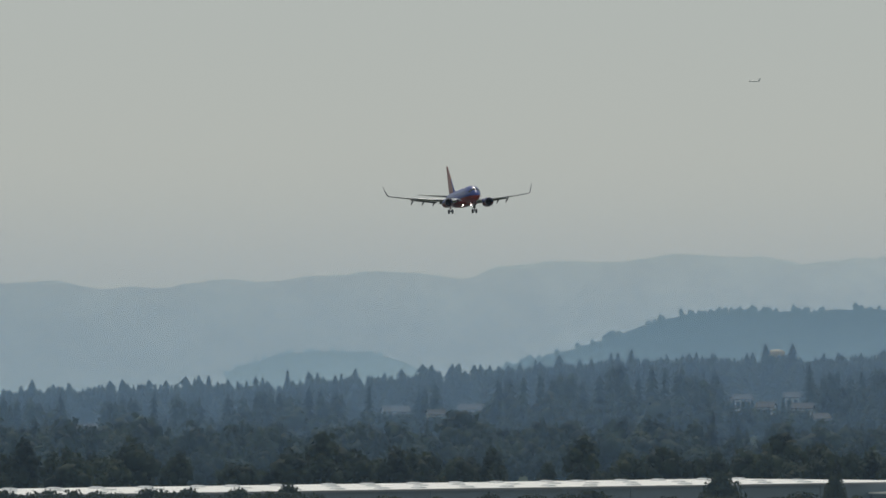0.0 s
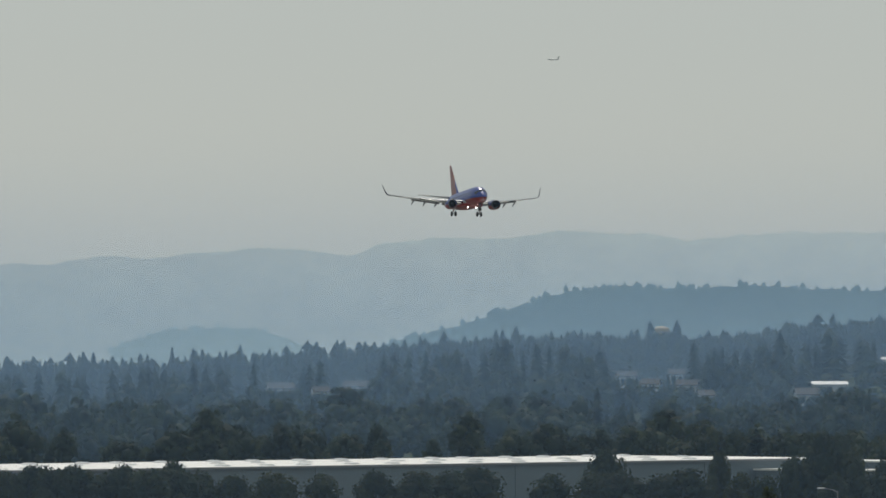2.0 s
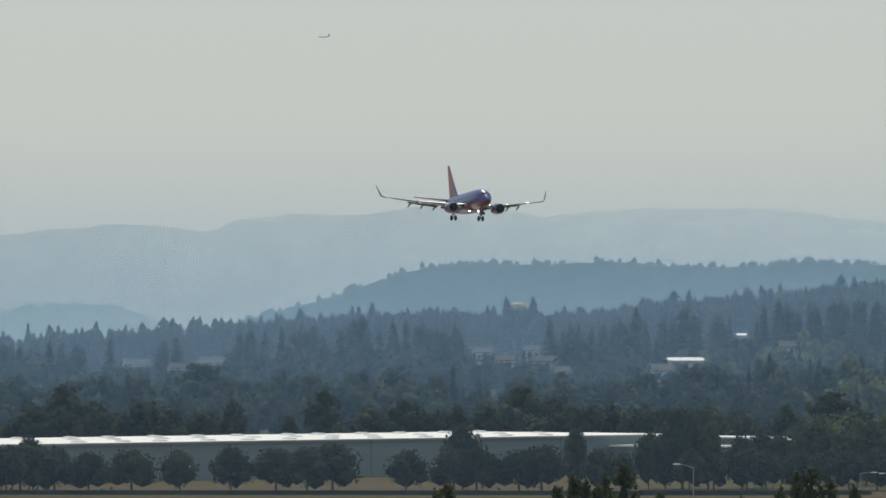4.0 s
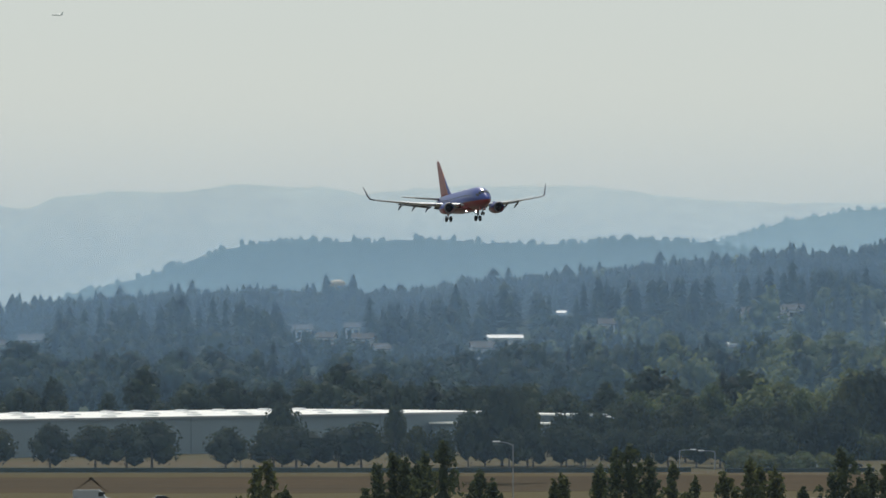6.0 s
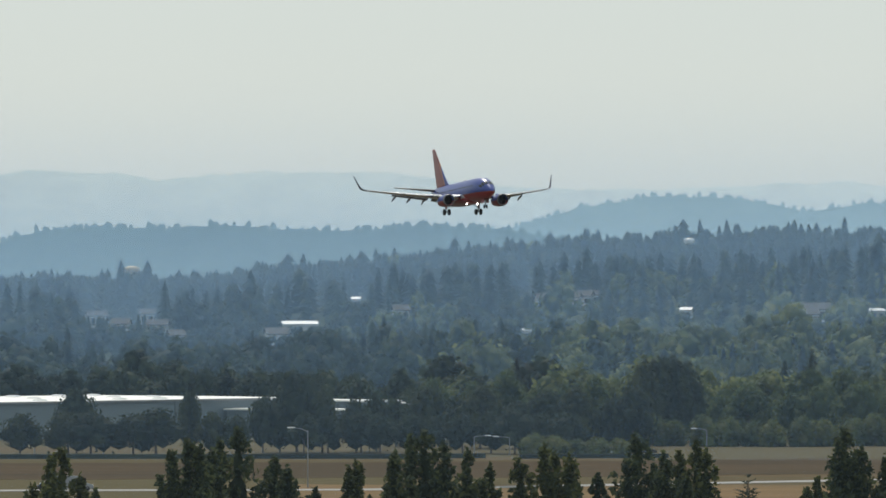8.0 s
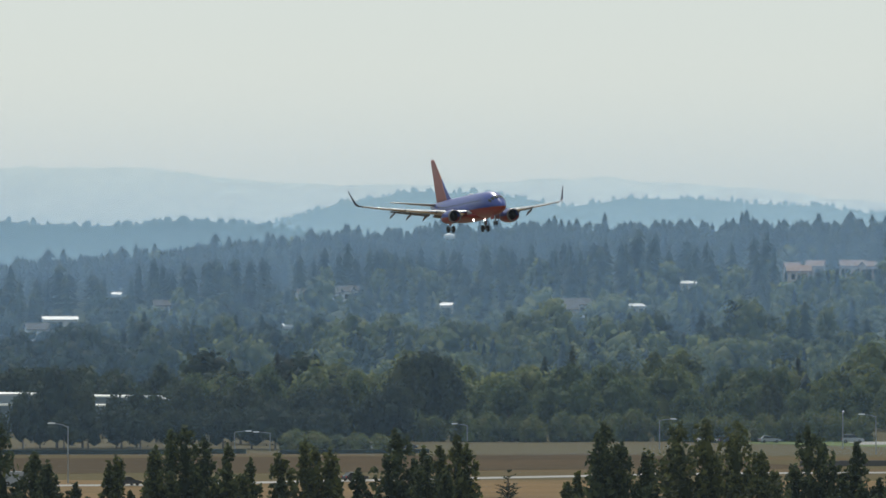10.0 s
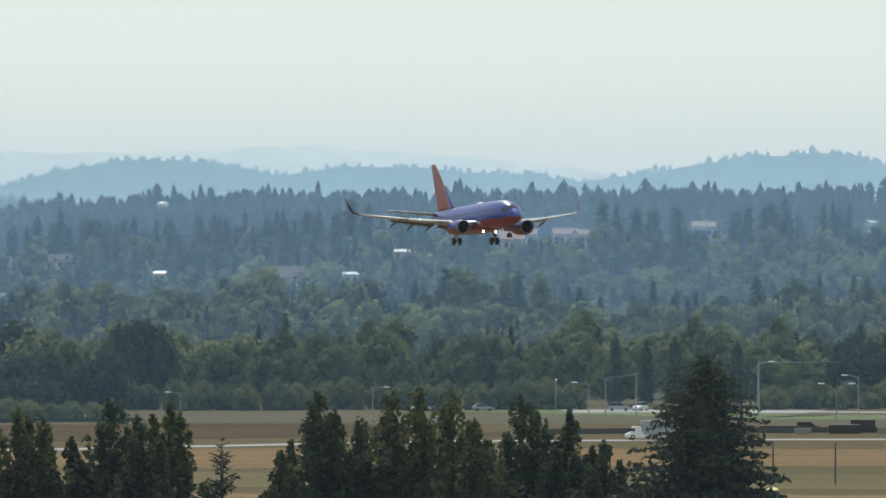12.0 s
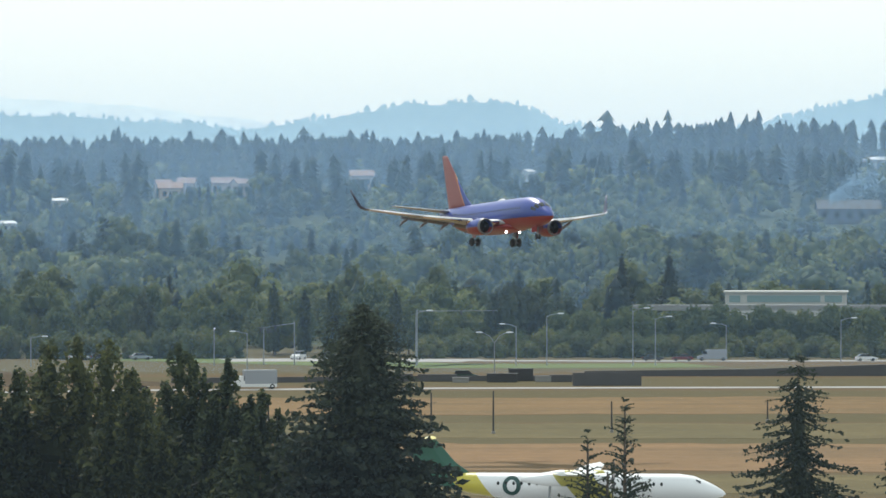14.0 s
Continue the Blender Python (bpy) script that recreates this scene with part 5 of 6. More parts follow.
rng_t = np.random.default_rng(21)
BROAD = []
for k in range(6):
    h, w = (9.0, 8.2) if k < 4 else (14.0, 9.5)
    m = make_tree("broadleaf_tree", "round-crowned green broadleaf tree with a short trunk", "tree", scaled(lobed_crown(rng_t, w / h, 0.05, 15, 75, 0.052), h), LEAF_BROAD,
                  trunk_mesh(rng_t, h * 0.75, 0.22, 5, w * 0.25), at(-20, 1500 + 20 * k), "broadleaf trees by the roads")
    BROAD.append((m, h))
STREET = []
for k in range(4):
    STREET.append((make_tree("street_tree", "round dark green street tree with a short bare trunk", "tree", scaled(lobed_crown(rng_t, 0.95, 0.12, 14, 75, 0.058), 9.0), LEAF_DARK,
                             trunk_mesh(rng_t, 6.5, 0.2, 5, 2.0), at(-19.2, 1500 + 20 * k), "street trees before the warehouse"), 9.0))
BUSH = []
for k in range(4):
    BUSH.append((make_tree("bush", "dense rounded yellow-green bush beside the road", "bush", scaled(lobed_crown(rng_t, 1.15, -0.12, 14, 60, 0.07), 5.0), LEAF_BUSH,
                           trunk_mesh(rng_t, 3.2, 0.1, 4, 0.7, 0.1), at(-19.5, 1500 + 20 * k), "bushes by the roads"), 5.0))
DARK = []
for k in range(2):
    DARK.append((make_tree("tall_tree", "tall dense dark green tree with a rounded upright crown", "tree", scaled(lobed_crown(rng_t, 0.48, 0.03, 18, 70, 0.04, 1.7), 19.0), LEAF_DARK,
                           trunk_mesh(rng_t, 13, 0.35, 4, 1.5), at(-19.8, 1500 + 20 * k), "tall dark trees in the belt"), 19.0))
COLUMN = []
for k in range(3):
    COLUMN.append((make_tree("columnar_tree", "tall dense columnar poplar beside the road", "tree", column_crown(rng_t, 18, 6, 1.2, 1500, 0.75, 5), LEAF_POPLAR,
                             trunk_mesh(rng_t, 12, 0.3, 3, 1.0), at(-20.5, 1500 + 20 * k), "columnar poplars"), 18.0))
FIRS = []
for k in range(3):
    FIRS.append((make_tree("conifer", "dark green conifer standing among broadleaf trees", "tree", fir_crown(rng_t, 20, 8, 1.5, 24, 11, 0.75), LEAF_FIR,
                           trunk_mesh(rng_t, 18, 0.3, 0), at(-21, 1500 + 20 * k), "conifers in the belt"), 20.0))
used = set()


def plant(kind, u, d, top, wide=1.0):
    """A tree by bearing mark, distance and height; the first of each kind is the one built, the rest are copies."""
    k = int(rng_t.integers(len(kind)))
    ob, h = kind[k]
    s = top / h
    m = at(bearing_of(u), d, rng_t.uniform(0, 360)) @ Matrix.Diagonal((s * wide, s * wide, s, 1))
    if ob not in used:
        used.add(ob)
        ob.matrix_basis = m
        return ob
    return put(ob, m)


# street trees before the warehouse and along the field
for u in (-2700, -2640, -2570, -2500, -2440, -2370, -2345, -2290, -2235, -2180, -2120, -2060, -1984, -1899, -1809, -1729, -1674, -1629, -1499, -1414, -1374, -1299, -1259):
    plant(STREET, u, 1328 + rng_t.uniform(-5, 8), rng_t.uniform(8.0, 9.8), rng_t.uniform(1.05, 1.3))
for u, d, h, w in ((-1399, 1346, 13.4, 0.72), (-1200, 1350, 12.5, 0.5), (-1010, 1352, 16.8, 0.72), (-965, 1350, 13, 0.7), (-2165, 1346, 11, 0.7), (-2250, 1348, 10, 0.8), (-905, 1352, 11, 0.7),
                   (-870, 1360, 12, 0.6), (-1070, 1345, 12, 0.6), (-1160, 1338, 8.5, 0.8), (-1115, 1338, 8, 0.9), (-2480, 1345, 9, 0.9), (-2400, 1350, 9.5, 0.9)):
    plant(STREET, u, d, h, w)
# taller trees hide the roof at its far end
for u in (-2665, -2622, -2584, -2540, -2505, -2468, -2415, -2382, -2340, -2318, -2262, -2205, -2150):
    plant(STREET, u, 1316 + rng_t.uniform(-4, 4), rng_t.uniform(9.3, 10.3), rng_t.uniform(0.85, 1.05))
for u in range(-1040, -490, 46):
    plant(STREET, u + rng_t.uniform(-10, 10), 1340 + rng_t.uniform(-4, 12), rng_t.uniform(7.5, 9.6), 1.0)
for u in range(-840, -380, 55):
    plant(STREET, u + rng_t.uniform(-15, 15), 1385 + rng_t.uniform(0, 20), rng_t.uniform(10, 14), 0.85)
for u in range(-590, -400, 38):
    plant(BUSH, u, 1325 + rng_t.uniform(-6, 6), rng_t.uniform(3.4, 4.6), 1.4)
# clipped row behind the parked cars
for u in range(-470, 430, 44):
    plant(BUSH, u + rng_t.uniform(-6, 6), 1404 + rng_t.uniform(-4, 6), rng_t.uniform(5.6, 7.2), 1.0)
# larger round trees behind it
for u in range(-330, 760, 62):
    plant(BROAD[4:] + BROAD[:2], u + rng_t.uniform(-14, 14), 1446 + rng_t.uniform(-8, 14), rng_t.uniform(10.5, 13.2), rng_t.uniform(0.85, 1.05))
for u in range(-760, 800, 70):
    plant(BROAD, u + rng_t.uniform(-25, 25), 1510 + rng_t.uniform(-20, 30), rng_t.uniform(11, 16), rng_t.uniform(0.65, 0.95))
# roadside bushes and small trees by the cross road
for u in range(745, 1660, 40):
    plant(BROAD[:4], u + rng_t.uniform(-12, 12), 1436 + rng_t.uniform(-6, 10), rng_t.uniform(9.4, 11.2), 0.95)
for u in range(760, 1640, 58):
    plant(BUSH, u + rng_t.uniform(-18, 18), 1412 + rng_t.uniform(-4, 5), rng_t.uniform(3, 5.2), 1.25)
for u in range(750, 1640, 34):
    plant(BUSH, u + rng_t.uniform(-12, 12), 1424 + rng_t.uniform(-4, 5), rng_t.uniform(4.6, 6.6), 1.1)
for u in range(740, 1640, 60):
    plant(BROAD, u + rng_t.uniform(-20, 20), 1520 + rng_t.uniform(-20, 20), rng_t.uniform(9, 10.6), 0.9)
for u, h in ((590, 15), (540, 14), (485, 15.5), (700, 14)):
    plant(COLUMN, u, 1432 + rng_t.uniform(-3, 6), h, 0.85)
for u, h in ((-394, 18.6), (-372, 19.6), (-345, 19.8), (-324, 18.4), (250, 14), (880, 15), (905, 16.5), (935, 15.5)):
    plant(DARK, u, 1436 + rng_t.uniform(-3, 6), h, 0.95)
for u, d, h in ((1100, 1640, 20), (1185, 1645, 20.5), (-100, 1640, 18), (-620, 1620, 17), (300, 1600, 16)):
    plant(FIRS, u, d, h, 1.6)

# ---- dark trees in front, seen against the field ----
FRONT = [(-1425, 637, 95, 4), (-1203, 622, 90, 3), (-1113, 602, 130, 5), (-1160, 640, 70, 3), (-903, 657, 60, 2), (-783, 607, 115, 5), (-835, 640, 60, 2), (-708, 642, 60, 2), (-668, 667, 45, 2), (-573, 632, 85, 4),
         (-408, 612, 110, 4), (-355, 660, 60, 3), (-303, 622, 70, 2), (-40, 602, 100, 4), (29, 652, 55, 2), (139, 592, 140, 6), (215, 680, 80, 3), (319, 607, 115, 4), (404, 637, 80, 3), (255, 690, 70, 3), (465, 690, 90, 3), (-90, 690, 60, 3)]


def make_front_trees():
    rng = np.random.default_rng(5)
    low = [(u + sgn * w * rng.uniform(0.5, 0.75), v + rng.uniform(60, 110), w * 0.75, 3) for u, v, w, _ in FRONT for sgn in (-1, 1) if w >= 80]
    for u, v, w, spires in FRONT + low:
        d = 380 + rng.uniform(-15, 15)
        h = EYE - (v - 363) / 11961 * d
        wm = w / 11961 * d * 1.75
        make_tree("poplar", "tall dark green poplar with several upright leafy spires", "tree",
                  plume_crown(rng, h, wm, 6.0, 2 + spires // 2, 4100 + 900 * spires, 0.4), LEAF_POPLAR, trunk_mesh(rng, h * 0.8, 0.32, 4, wm * 0.25),
                  at(bearing_of(u), d, rng.uniform(0, 360)), "poplars before the airfield")
    for u, v, d, w, wh, per, spray, sparse, power, core, droop, label in (
            (640, 543, 330, 16.5, 42, 26, 0.44, 0.0, 0.55, 0.22, 0.2, "large dense dark spruce with ragged boughs"),
            (1412, 635, 250, 19, 27, 22, 0.3, 0.05, 0.85, 0.07, 0.36, "dark fir with separate spreading boughs"),
            (1106, 712, 250, 9, 30, 12, 0.2, 0.1, 0.85, 0.03, -0.45, "thin young fir with sparse upswept twigs"),
            (1040, 765, 252, 8, 26, 12, 0.2, 0.1, 0.8, 0.03, -0.45, "thin young fir with sparse upswept twigs"),
            (1075, 825, 251, 9, 20, 13, 0.22, 0.05, 0.7, 0.14, -0.4, "bushy young fir with upswept twigs"),
            (-212, 690, 360, 8, 26, 12, 0.26, 0.1, 0.75, 0.06, -0.6, "thin young fir with sparse upswept twigs"),
            (1600, 770, 255, 11, 20, 18, 0.32, 0.05, 0.7, 0.13, 0.15, "dark fir with separate spreading boughs")):
        h = EYE - (v - 363) / 11961 * d
        make_tree("fir", label, "tree", fir_crown(rng, h, w, 2.0, wh * 2, per, spray, sparse, droop, power, core > 0, core, 3.4, 0.04), LEAF_FIR,
                  trunk_mesh(rng, h * 0.99, 0.26, 0), at(bearing_of(u), d, rng.uniform(0, 360)), "firs before the airfield")


make_front_trees()


# ---- vehicles ----
def paint(name, c, rough=0.25):
    m = plain(name, c, tuple(v * 0.9 for v in c), rough, 0.0, 2.0)
    return m


CAR_PAINTS = {"dark": paint("dark_car_paint", (0.03, 0.032, 0.038)), "white": paint("white_car_paint", (0.75, 0.75, 0.74)), "red": paint("maroon_car_paint", (0.14, 0.02, 0.025)),
              "silver": paint("silver_car_paint", (0.3, 0.32, 0.35)), "green": paint("dark_green_car_paint", (0.02, 0.05, 0.04))}
TAIL_RED = plain("tail_lamp_red", (0.4, 0.02, 0.02), None, 0.2)


def make_car(tone, style="car", label=""):
    words = {"dark": "dark", "white": "white", "red": "dark red", "silver": "silver", "green": "dark green"}[tone]
    kind = {"car": "car", "van": "van", "truck": "box truck", "suv": "suv"}[style]
    t = thing(kind.replace(" ", "_"), label or "%s %s on the road" % (words, kind), kind)
    ln, wd, deck, top, wheel = {"car": (4.5, 1.75, 0.92, 1.42, 0.31), "suv": (4.7, 1.85, 1.1, 1.75, 0.36), "van": (6.2, 2.0, 1.25, 2.35, 0.37), "truck": (8.5, 2.3, 1.4, 2.3, 0.45)}[style]
    pt = CAR_PAINTS[tone]
    bm = bmesh.new()
    f, b = ln / 2, -ln / 2
    prof = [(b, 0.45), (b + 0.05, deck * 0.92), (b + 0.4, deck), (f - 1.2, deck), (f - 0.25, deck * 0.8), (f, deck * 0.6), (f, 0.35), (b + 0.1, 0.3)]
    loft(bm, [[(x, y, z) for x, z in prof] for y in (-wd / 2, wd / 2)])
    bmesh.ops.bevel(bm, geom=bm.edges[:], offset=0.06, segments=2, affect="EDGES")
    body = part("body", bm, pt, t, smooth=False)
    cab = {"car": [(b + 0.35, deck), (b + 1.0, top), (f - 2.1, top), (f - 1.2, deck)], "suv": [(b + 0.1, deck), (b + 0.3, top), (f - 2.0, top), (f - 1.2, deck)],
           "van": [(b + 0.02, deck), (b + 0.06, top), (f - 1.9, top), (f - 1.0, deck)], "truck": [(f - 2.6, deck), (f - 2.55, top), (f - 1.3, top), (f - 0.8, deck)]}[style]
    bm = bmesh.new()
    loft(bm, [[(x, y, z + (0 if z == top else -0.02)) for x, z in cab] for y in (-wd * 0.43, wd * 0.43)])
    bmesh.ops.bevel(bm, geom=bm.edges[:], offset=0.05, segments=2, affect="EDGES")
    part("cabin", bm, pt if style in ("van", "truck") else GLASS_DARK, t, "" if style in ("van", "truck") else "dark glazed cabin")
    if style in ("car", "suv"):
        bm = bmesh.new()
        box(bm, cab[1][0] + 0.1, cab[2][0] - 0.05, -wd * 0.4, wd * 0.4, top - 0.02, top + 0.03, bevel=0.01)
        part("roof", bm, pt, t)
    else:
        for y in (-1, 1):
            bm = bmesh.new()
            box(bm, cab[2][0] - 0.1, cab[2][0] + 0.7, y * wd * 0.435 - 0.01, y * wd * 0.435 + 0.01, deck + 0.1, top - 0.35)
            part("side_window", bm, GLASS_DARK, t)
        bm = bmesh.new()
        loft(bm, [[(cab[2][0] + 0.1, y, top - 0.12), (cab[3][0] - 0.05, y, deck + 0.08), (cab[3][0] - 0.01, y, deck + 0.08), (cab[2][0] + 0.14, y, top - 0.12)] for y in (-wd * 0.38, wd * 0.38)])
        part("windscreen", bm, GLASS_DARK, t)
    if style == "truck":
        bm = bmesh.new()
        box(bm, b, f - 2.8, -1.2, 1.2, 0.9, 3.3, bevel=0.05)
        part("cargo_box", bm, CAR_PAINTS["silver"], t, "pale grey cargo box")
    for x in (b + 0.85, f - 0.95):
        for s in (1, -1):
            wheel_mesh("wheel", (x, s * (wd / 2 - 0.08), wheel), wheel, 0.22, t)
    for s in (1, -1):
        bm = bmesh.new()
        box(bm, f - 0.08, f + 0.02, s * wd * 0.38 - 0.2, s * wd * 0.38 + 0.2, deck * 0.62, deck * 0.78, bevel=0.02)
        part("headlamp", bm, POLISHED, t, "bright glass headlamp")
        bm = bmesh.new()
        box(bm, b - 0.02, b + 0.08, s * wd * 0.4 - 0.13, s * wd * 0.4 + 0.13, deck * 0.65, deck * 0.85, bevel=0.02)
        part("tail_lamp", bm, TAIL_RED, t)
    return t


def park(u, d, tone, style="car", turn=0.0, label=""):
    c = make_car(tone, style, label)
    p = polar(bearing_of(u), d)
    c.matrix_basis = pose(p.x, p.y, 0.07, 0, 0, turn)
    return c


for u, tone, style in ((-592, "silver", "car"), (-548, "dark", "car"), (-508, "white", "car"), (-478, "silver", "suv"), (-452, "white", "car"), (-395, "dark", "suv"), (140, "white", "car"), (178, "dark", "car"), (250, "silver", "car")):
    park(u, 1394 if u > 0 else 1330, tone, style, 20, "%s car parked before the clipped trees" % tone)
park(1155, 1384, "dark", "car", 0, "dark car waiting on the cross road")
park(1207, 1384, "red", "car", 180, "dark red car waiting on the cross road")
park(1260, 1386, "silver", "van", 180, "silver van waiting on the cross road")
park(1532, 1386, "white", "car", 10, "white car on the cross road")
park(528, 1396, "white", "suv", 250, "white car at the junction, its glass glinting")
park(826, 1232, "green", "suv", 0, "dark green car by the roadside equipment")
VAN, CAR_B, CAR_C, TRUCK, SUV = (make_car("silver", "van", "grey van driving along the near road"), make_car("dark", "car", "dark car driving along the near road"),
                                 make_car("dark", "car", "dark car with a sunlit roof driving along the near road"),
                                 make_car("white", "truck", "white box truck creeping along the near road"), make_car("silver", "suv", "silver car turning at the junction"))


# ---- parked turboprop ----
def prop_livery():
    m, t, p = nodes_of("turboprop_paint")
    tc = t.nodes.new("ShaderNodeTexCoord")
    sp = t.nodes.new("ShaderNodeSeparateXYZ")
    link(t, tc.outputs["Object"], sp.inputs[0])
    mm = t.nodes.new("ShaderNodeMath")
    mm.operation = "MULTIPLY_ADD"
    mm.inputs[1].default_value = 0.75
    link(t, sp.outputs["Z"], mm.inputs[0])
    link(t, sp.outputs["X"], mm.inputs[2])
    mr = t.nodes.new("ShaderNodeMapRange")
    mr.inputs[1].default_value, mr.inputs[2].default_value = -18.0, 18.0
    link(t, mm.outputs[0], mr.inputs[0])
    r = t.nodes.new("ShaderNodeValToRGB")
    r.color_ramp.interpolation = "CONSTANT"
    e = r.color_ramp.elements
    e[0].position, e[0].color = 0.0, (0.02, 0.13, 0.08, 1)
    e[1].position, e[1].color = 0.25, (0.55, 0.47, 0.06, 1)
    for pos, col in ((0.33, (0.78, 0.79, 0.8, 1)), (0.57, (0.42, 0.38, 0.08, 1)), (0.68, (0.78, 0.79, 0.8, 1))):
        x = e.new(pos)
        x.color = col
    link(t, mr.outputs[0], r.inputs[0])
    link(t, r.outputs[0], p.inputs["Base Color"])
    p.inputs["Roughness"].default_value = 0.35
    return m


def make_turboprop():
    p = polar(bearing_of(1005), 690)
    t = thing("turboprop_airliner", "white, yellow and green turboprop airliner parked on the apron", "airplane", pose(p.x, p.y, 0.05, 0, 0, -9))
    paint_ = prop_livery()
    sec = [(16.2, 0.05, 0.05, 2.55), (15.9, 0.35, 0.33, 2.6), (15.2, 0.7, 0.65, 2.72), (14.2, 1.0, 0.95, 2.9), (13.0, 1.25, 1.25, 3.1), (11.5, 1.34, 1.36, 3.2), (-6, 1.35, 1.36, 3.2), (-10, 1.1, 1.05, 3.5), (-13.5, 0.7, 0.65, 3.9), (-16.3, 0.2, 0.2, 4.2)]
    bm = bmesh.new()
    loft(bm, [[(x, hw * math.sin(a), zc + hh * math.cos(a)) for a in (2 * math.pi * k / 24 for k in range(24))] for x, hw, hh, zc in sec])
    body = part("fuselage", bm, paint_, t, smooth=True)
    bm = bmesh.new()
    prof = lambda x, z, c: [(x, -0.02, z), (x - c * 0.3, -0.16, z), (x - c, -0.02, z), (x - c, 0.02, z), (x - c * 0.3, 0.16, z), (x, 0.02, z)]
    loft(bm, [prof(-9.2, 3.9, 6.4), prof(-11.6, 5.6, 4.3), prof(-13.6, 7.9, 3.0)])
    part("fin", bm, plain("tail_green_paint", (0.02, 0.11, 0.07), (0.018, 0.09, 0.06), 0.4), t, "green tail fin")
    bm = bmesh.new()
    loft(bm, [[(x - 0.0, y, z + 0.02) , (x - c * 0.3, y, z + 0.14), (x - c, y, z), (x - c * 0.3, y, z - 0.1)] for x, y, z, c in ((-14.4, -4.6, 8.0, 1.1), (-13.6, 0, 8.0, 2.2), (-14.4, 4.6, 8.0, 1.1))])
    part("tailplane", bm, paint_, t)
    for s in (1, -1):
        bm = bmesh.new()
        loft(bm, [[(x, s * y, z + 0.02), (x - c * 0.3, s * y, z + 0.24), (x - c, s * y, z + 0.02), (x - c * 0.3, s * y, z - 0.12)] for x, y, z, c in ((2.6, 0.0, 4.5, 3.1), (2.6, 5.0, 4.55, 3.0), (1.9, 14.0, 4.95, 1.6))])
        w = part("wing", bm, WHITE_PAINT, t)
        bm = bmesh.new()
        loft(bm, [[(x, s * 4.4 + r * math.sin(a) * 0.75, 4.05 + r * math.cos(a)) for a in (2 * math.pi * k / 16 for k in range(16))] for x, r in ((5.2, 0.3), (4.8, 0.5), (3.0, 0.68), (-1.5, 0.65), (-4.2, 0.2))])
        part("engine_nacelle", bm, paint_, w, smooth=True)
        for k in range(6):
            a = math.pi * k / 3 + 0.3
            bm = bmesh.new()
            loft(bm, [[(5.25 + dx, s * 4.4 + r * math.cos(a) - wd * math.sin(a), 4.05 + r * math.sin(a) + wd * math.cos(a)) for dx, wd in ((-0.05, -q), (0.05, -q), (0.05, q), (-0.05, q))] for r, q in ((0.2, 0.1), (1.0, 0.2), (2.0, 0.12))])
            part("propeller_blade", bm, DARK_METAL, w)
        bm = bmesh.new()
        tube(bm, [(-1.2, s * 4.4, 3.6), (-1.4, s * 4.4, 0.45)], [0.14, 0.1], 8)
        g = part("main_gear", bm, STEEL, t)
        for dy in (-0.25, 0.25):
            wheel_mesh("wheel", (-1.4, s * 4.4 + dy, 0.48), 0.43, 0.26, g)
        bm = bmesh.new()
        for k in range(22):
            x = 9.8 - k * 0.8
            bm.faces.new([bm.verts.new((x + 0.15 * math.cos(q), s * 1.345, 3.55 + 0.2 * math.sin(q))) for q in (2 * math.pi * i / 8 for i in range(8))])
        tagged(part("window_row", bm, GLASS_DARK, body, "row of small cabin windows"), kind="stuff")
        bm = bmesh.new()
        loft(bm, [[(x, s * y, z) for y, z in ((0.15, zb + 0.75), (0.8, zb + 0.55), (0.95, zb + 0.2), (0.2, zb + 0.42))] for x, zb in ((13.75, 3.25), (13.25, 3.45))])
        part("cockpit_window", bm, GLASS_DARK, body, "dark cockpit glass")
        # plain ring mark on the side
        bm = bmesh.new()
        outer = [(-5.6 + 0.95 * math.cos(q), 3.3 + 1.0 * math.sin(q)) for q in (2 * math.pi * i / 24 for i in range(24))]
        inner = [(-5.6 + 0.5 * math.cos(q), 3.3 + 0.62 * math.sin(q)) for q in (2 * math.pi * i / 24 for i in range(24))]
        side = lambda z: s * (1.36 * math.sqrt(max(0.05, 1 - ((z - 3.2) / 1.38) ** 2)) + 0.015)
        vo = [bm.verts.new((x, side(z), z)) for x, z in outer]
        vi = [bm.verts.new((x, side(z), z)) for x, z in inner]
        for k in range(24):
            bm.faces.new((vo[k], vo[(k + 1) % 24], vi[(k + 1) % 24], vi[k]))
        part("ring_mark", bm, plain("dark_green_paint", (0.015, 0.07, 0.06), None, 0.4), body, "plain dark green ring mark")
    bm = bmesh.new()
    tube(bm, [(12.6, 0, 2.3), (12.7, 0, 0.4)], [0.1, 0.08], 8)
    g = part("nose_gear", bm, STEEL, t)
    for dy in (-0.2, 0.2):
        wheel_mesh("wheel", (12.7, dy, 0.32), 0.28, 0.18, g)


make_turboprop()


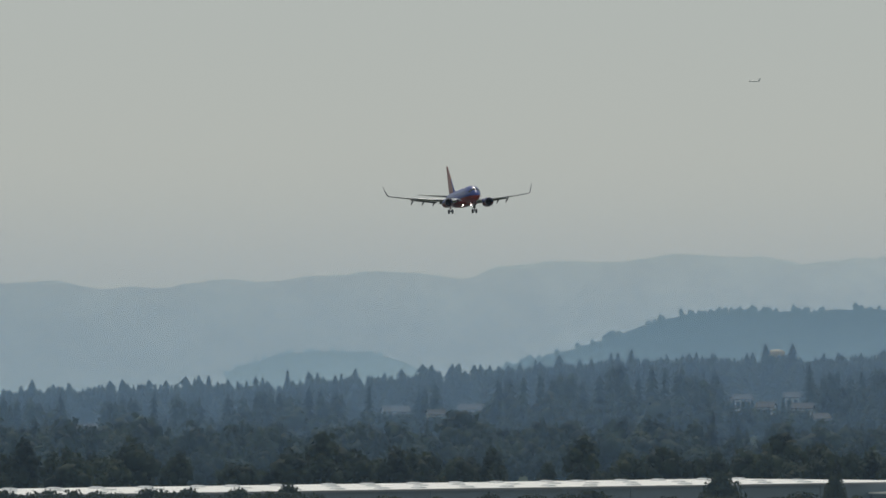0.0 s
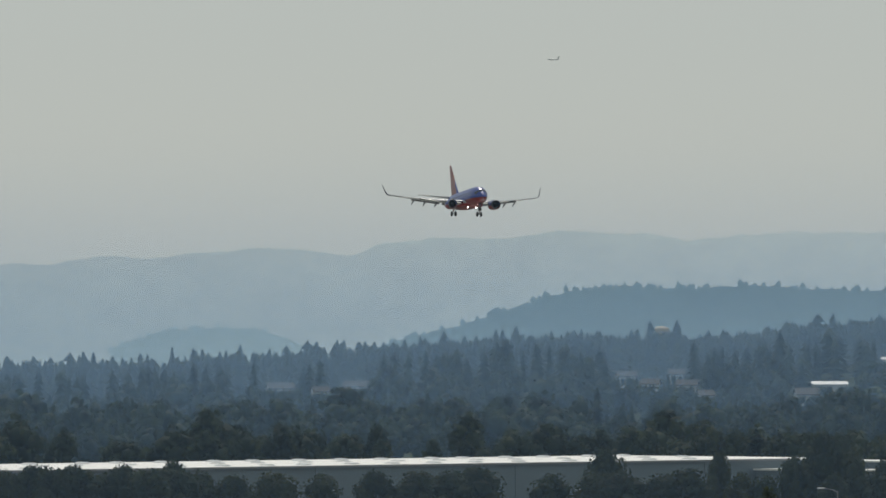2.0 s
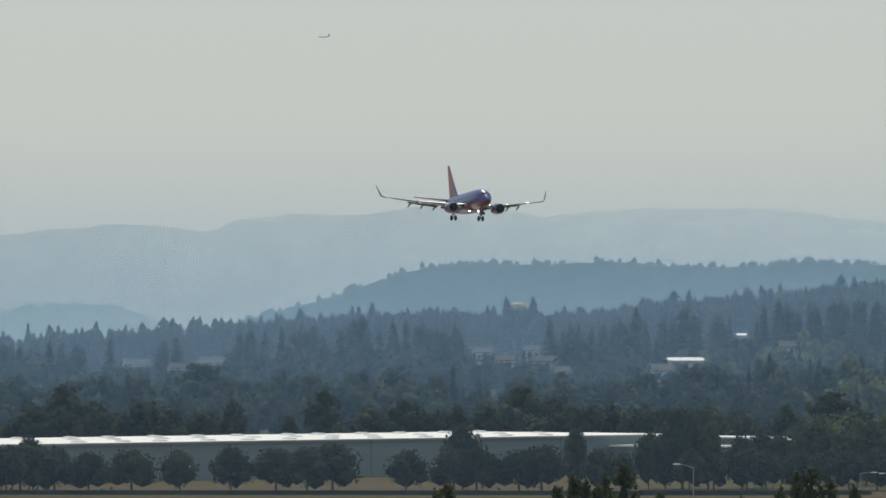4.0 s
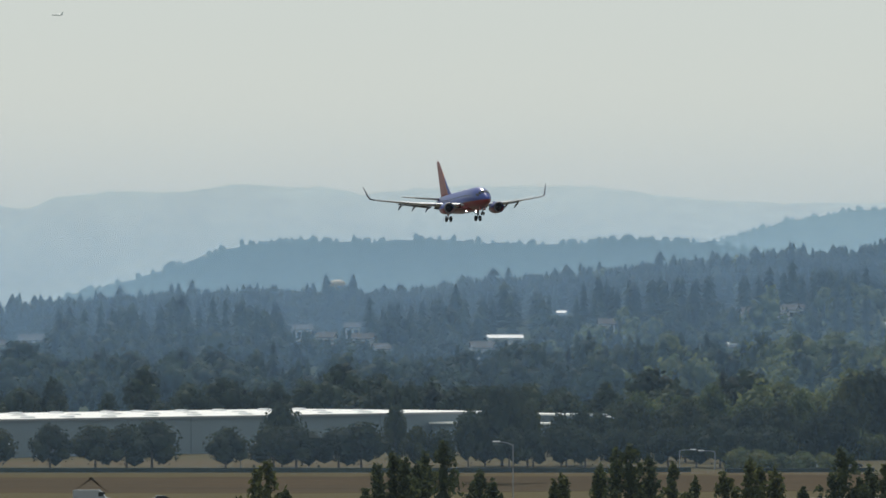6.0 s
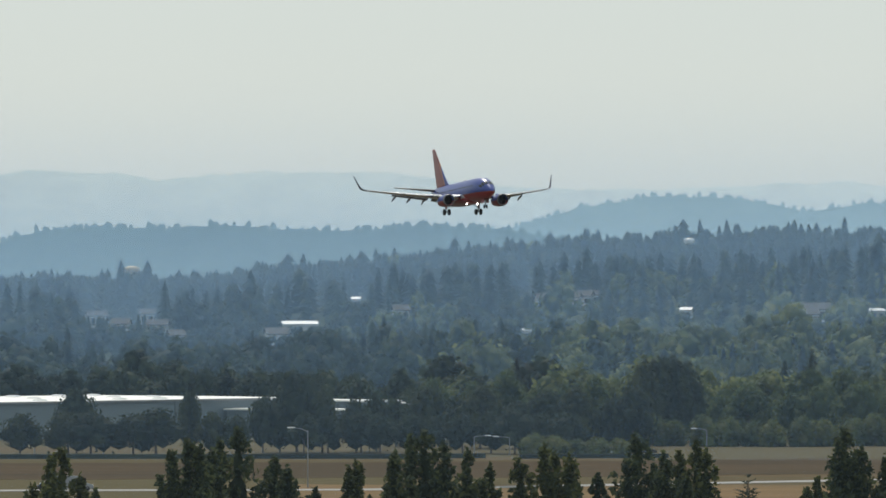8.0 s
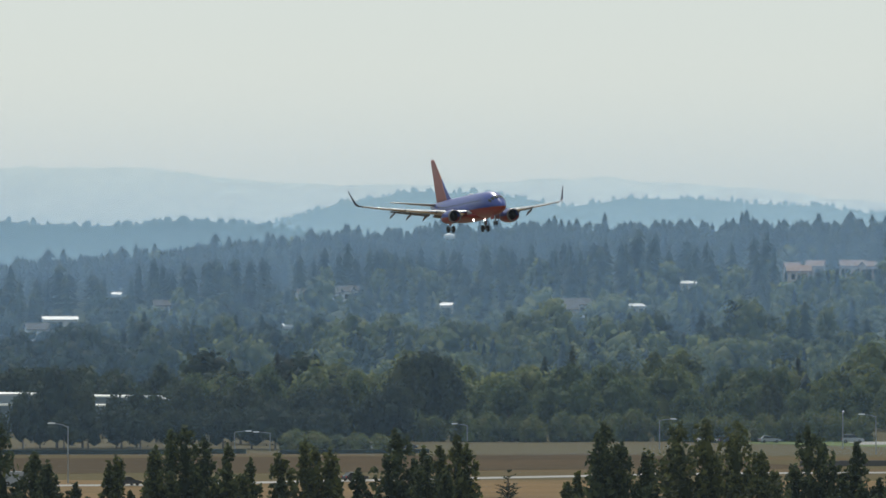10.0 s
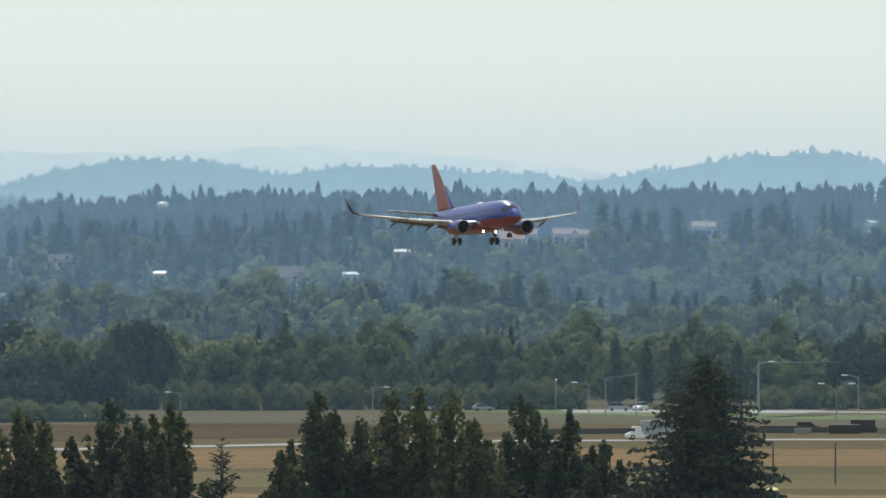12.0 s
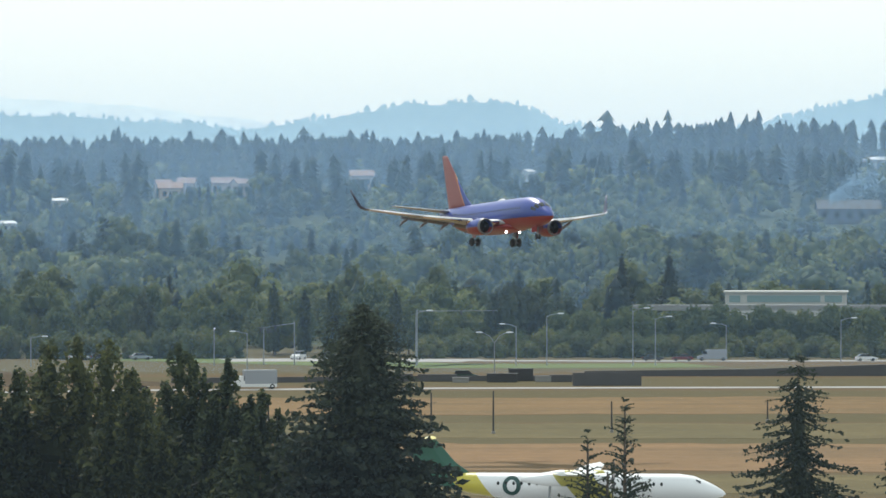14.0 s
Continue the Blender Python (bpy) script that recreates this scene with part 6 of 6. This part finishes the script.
# ---- second aircraft, a speck against the sky ----
# built small and nearer, in place of a larger aircraft farther off
def make_far_aircraft():
    t = thing("distant_aircraft", "tiny grey aircraft far off in the hazy sky", "airplane")
    # base colour paled in place of haze, as no sheet hangs before it
    grey = plain("haze_paled_paint", (0.85, 0.86, 0.85), (0.8, 0.81, 0.8), 0.5)
    bm = bmesh.new()
    loft(bm, [[(x, r * math.sin(a), r * math.cos(a)) for a in (2 * math.pi * k / 12 for k in range(12))] for x, r in ((4.2, 0.05), (3.8, 0.35), (2.6, 0.5), (-1.5, 0.5), (-3.2, 0.28), (-4.2, 0.08))])
    part("fuselage", bm, grey, t, smooth=True)
    bm = bmesh.new()
    loft(bm, [[(x, y, z) for x, y, z in ((-2.6 - u, -0.08, v), (-4.2 - u * 0.4, -0.04, v), (-4.2 - u * 0.4, 0.04, v), (-2.6 - u, 0.08, v))] for u, v in ((0, 0.2), (1.2, 2.2))])
    part("fin", bm, grey, t)
    for s in (1, -1):
        bm = bmesh.new()
        loft(bm, [[(x, s * y, z), (x - c * 0.4, s * y, z + 0.1), (x - c, s * y, z), (x - c * 0.4, s * y, z - 0.06)] for x, y, z, c in ((1.0, 0.3, -0.2, 1.7), (-0.9, 4.2, 0.1, 0.6))])
        part("wing", bm, grey, t)
        bm = bmesh.new()
        loft(bm, [[(x, s * y, z), (x - c * 0.4, s * y, z + 0.06), (x - c, s * y, z), (x - c * 0.4, s * y, z - 0.04)] for x, y, z, c in ((-3.2, 0.1, 0.2, 0.8), (-3.9, 1.6, 0.3, 0.4))])
        part("tailplane", bm, grey, t)
    return t


SPECK = make_far_aircraft()


# ---- smoke on the slope: pale puffs that drift ----
def make_smoke():
    rng = np.random.default_rng(3)
    m, t, p = nodes_of("pale_blue_smoke")
    p.inputs["Base Color"].default_value = (0.5, 0.68, 0.85, 1)
    p.inputs["Roughness"].default_value = 1.0
    p.inputs["Specular IOR Level"].default_value = 0.0
    p.inputs["Alpha"].default_value = 0.3
    v, f = quads(rng, np.concatenate([np.array([[k * 0.58 + rng.normal() * (0.6 + 0.1 * k), rng.normal() * 1.2, 0.3 * k + rng.normal() * (0.8 + 0.11 * k)] for _ in range(60)]) for k in range(30)]), 0.9)
    c = thing("smoke", "thin pale blue smoke drifting from the slope", "smoke")
    part("plume", mesh_of("plume", v, f, m), None, c)
    return c


SMOKE = make_smoke()


# ---- what moves ----
def road_row(u, t, forward):
    b = bearing_of(u)
    table = [(math.degrees(math.atan2(x, y)), math.hypot(x, y)) for x, y in ROAD_LINE]
    p, q = (polar(bb, ramp_value(table, bb)) for bb in (b, b + 0.2))
    h = math.degrees(math.atan2(q.y - p.y, q.x - p.x)) + (0 if forward else 180)
    return (t, pose(p.x, p.y + (-3 if forward else 3), 0.06, 0, 0, h))


def motions():
    walk(AIRLINER, [(t, pose(x, y, z, roll, -AIRLINER_PITCH, head)) for t, x, y, z, head, roll in AIRLINER_PATH])
    walk(VAN, [road_row(-1645 + 165 * (t - 6.5), t, True) for t in range(0, 15)])
    walk(CAR_B, [road_row(80 + 280 * (t - 12), t, True) for t in range(0, 15)])
    walk(CAR_C, [road_row(240 + 280 * (t - 14), t, True) for t in range(0, 15)])
    walk(TRUCK, [road_row(445 - 50 * (t - 14), t, False) for t in range(0, 15)])
    walk(SUV, [(t, pose(polar(bearing_of(444 + 47 * (t - 11)), 1393).x, polar(bearing_of(444 + 47 * (t - 11)), 1393).y, 0.06, 0, 0, 2)) for t in range(0, 15)])
    speck = []
    for t in range(0, 15):
        p = polar(bearing_of(-1341 - 76 * t), 4700, EYE + (521 - 1.1 * t) / 11961 * 4700)
        speck.append((t, pose(p.x, p.y, p.z, 0, -2, 172)))
    walk(SPECK, speck)
    s = polar(bearing_of(1462), 2290, 32.8)
    walk(SMOKE, [(t, pose(s.x + 0.12 * t, s.y, s.z + 0.08 * t)) for t in (0, 7, 14)])


motions()
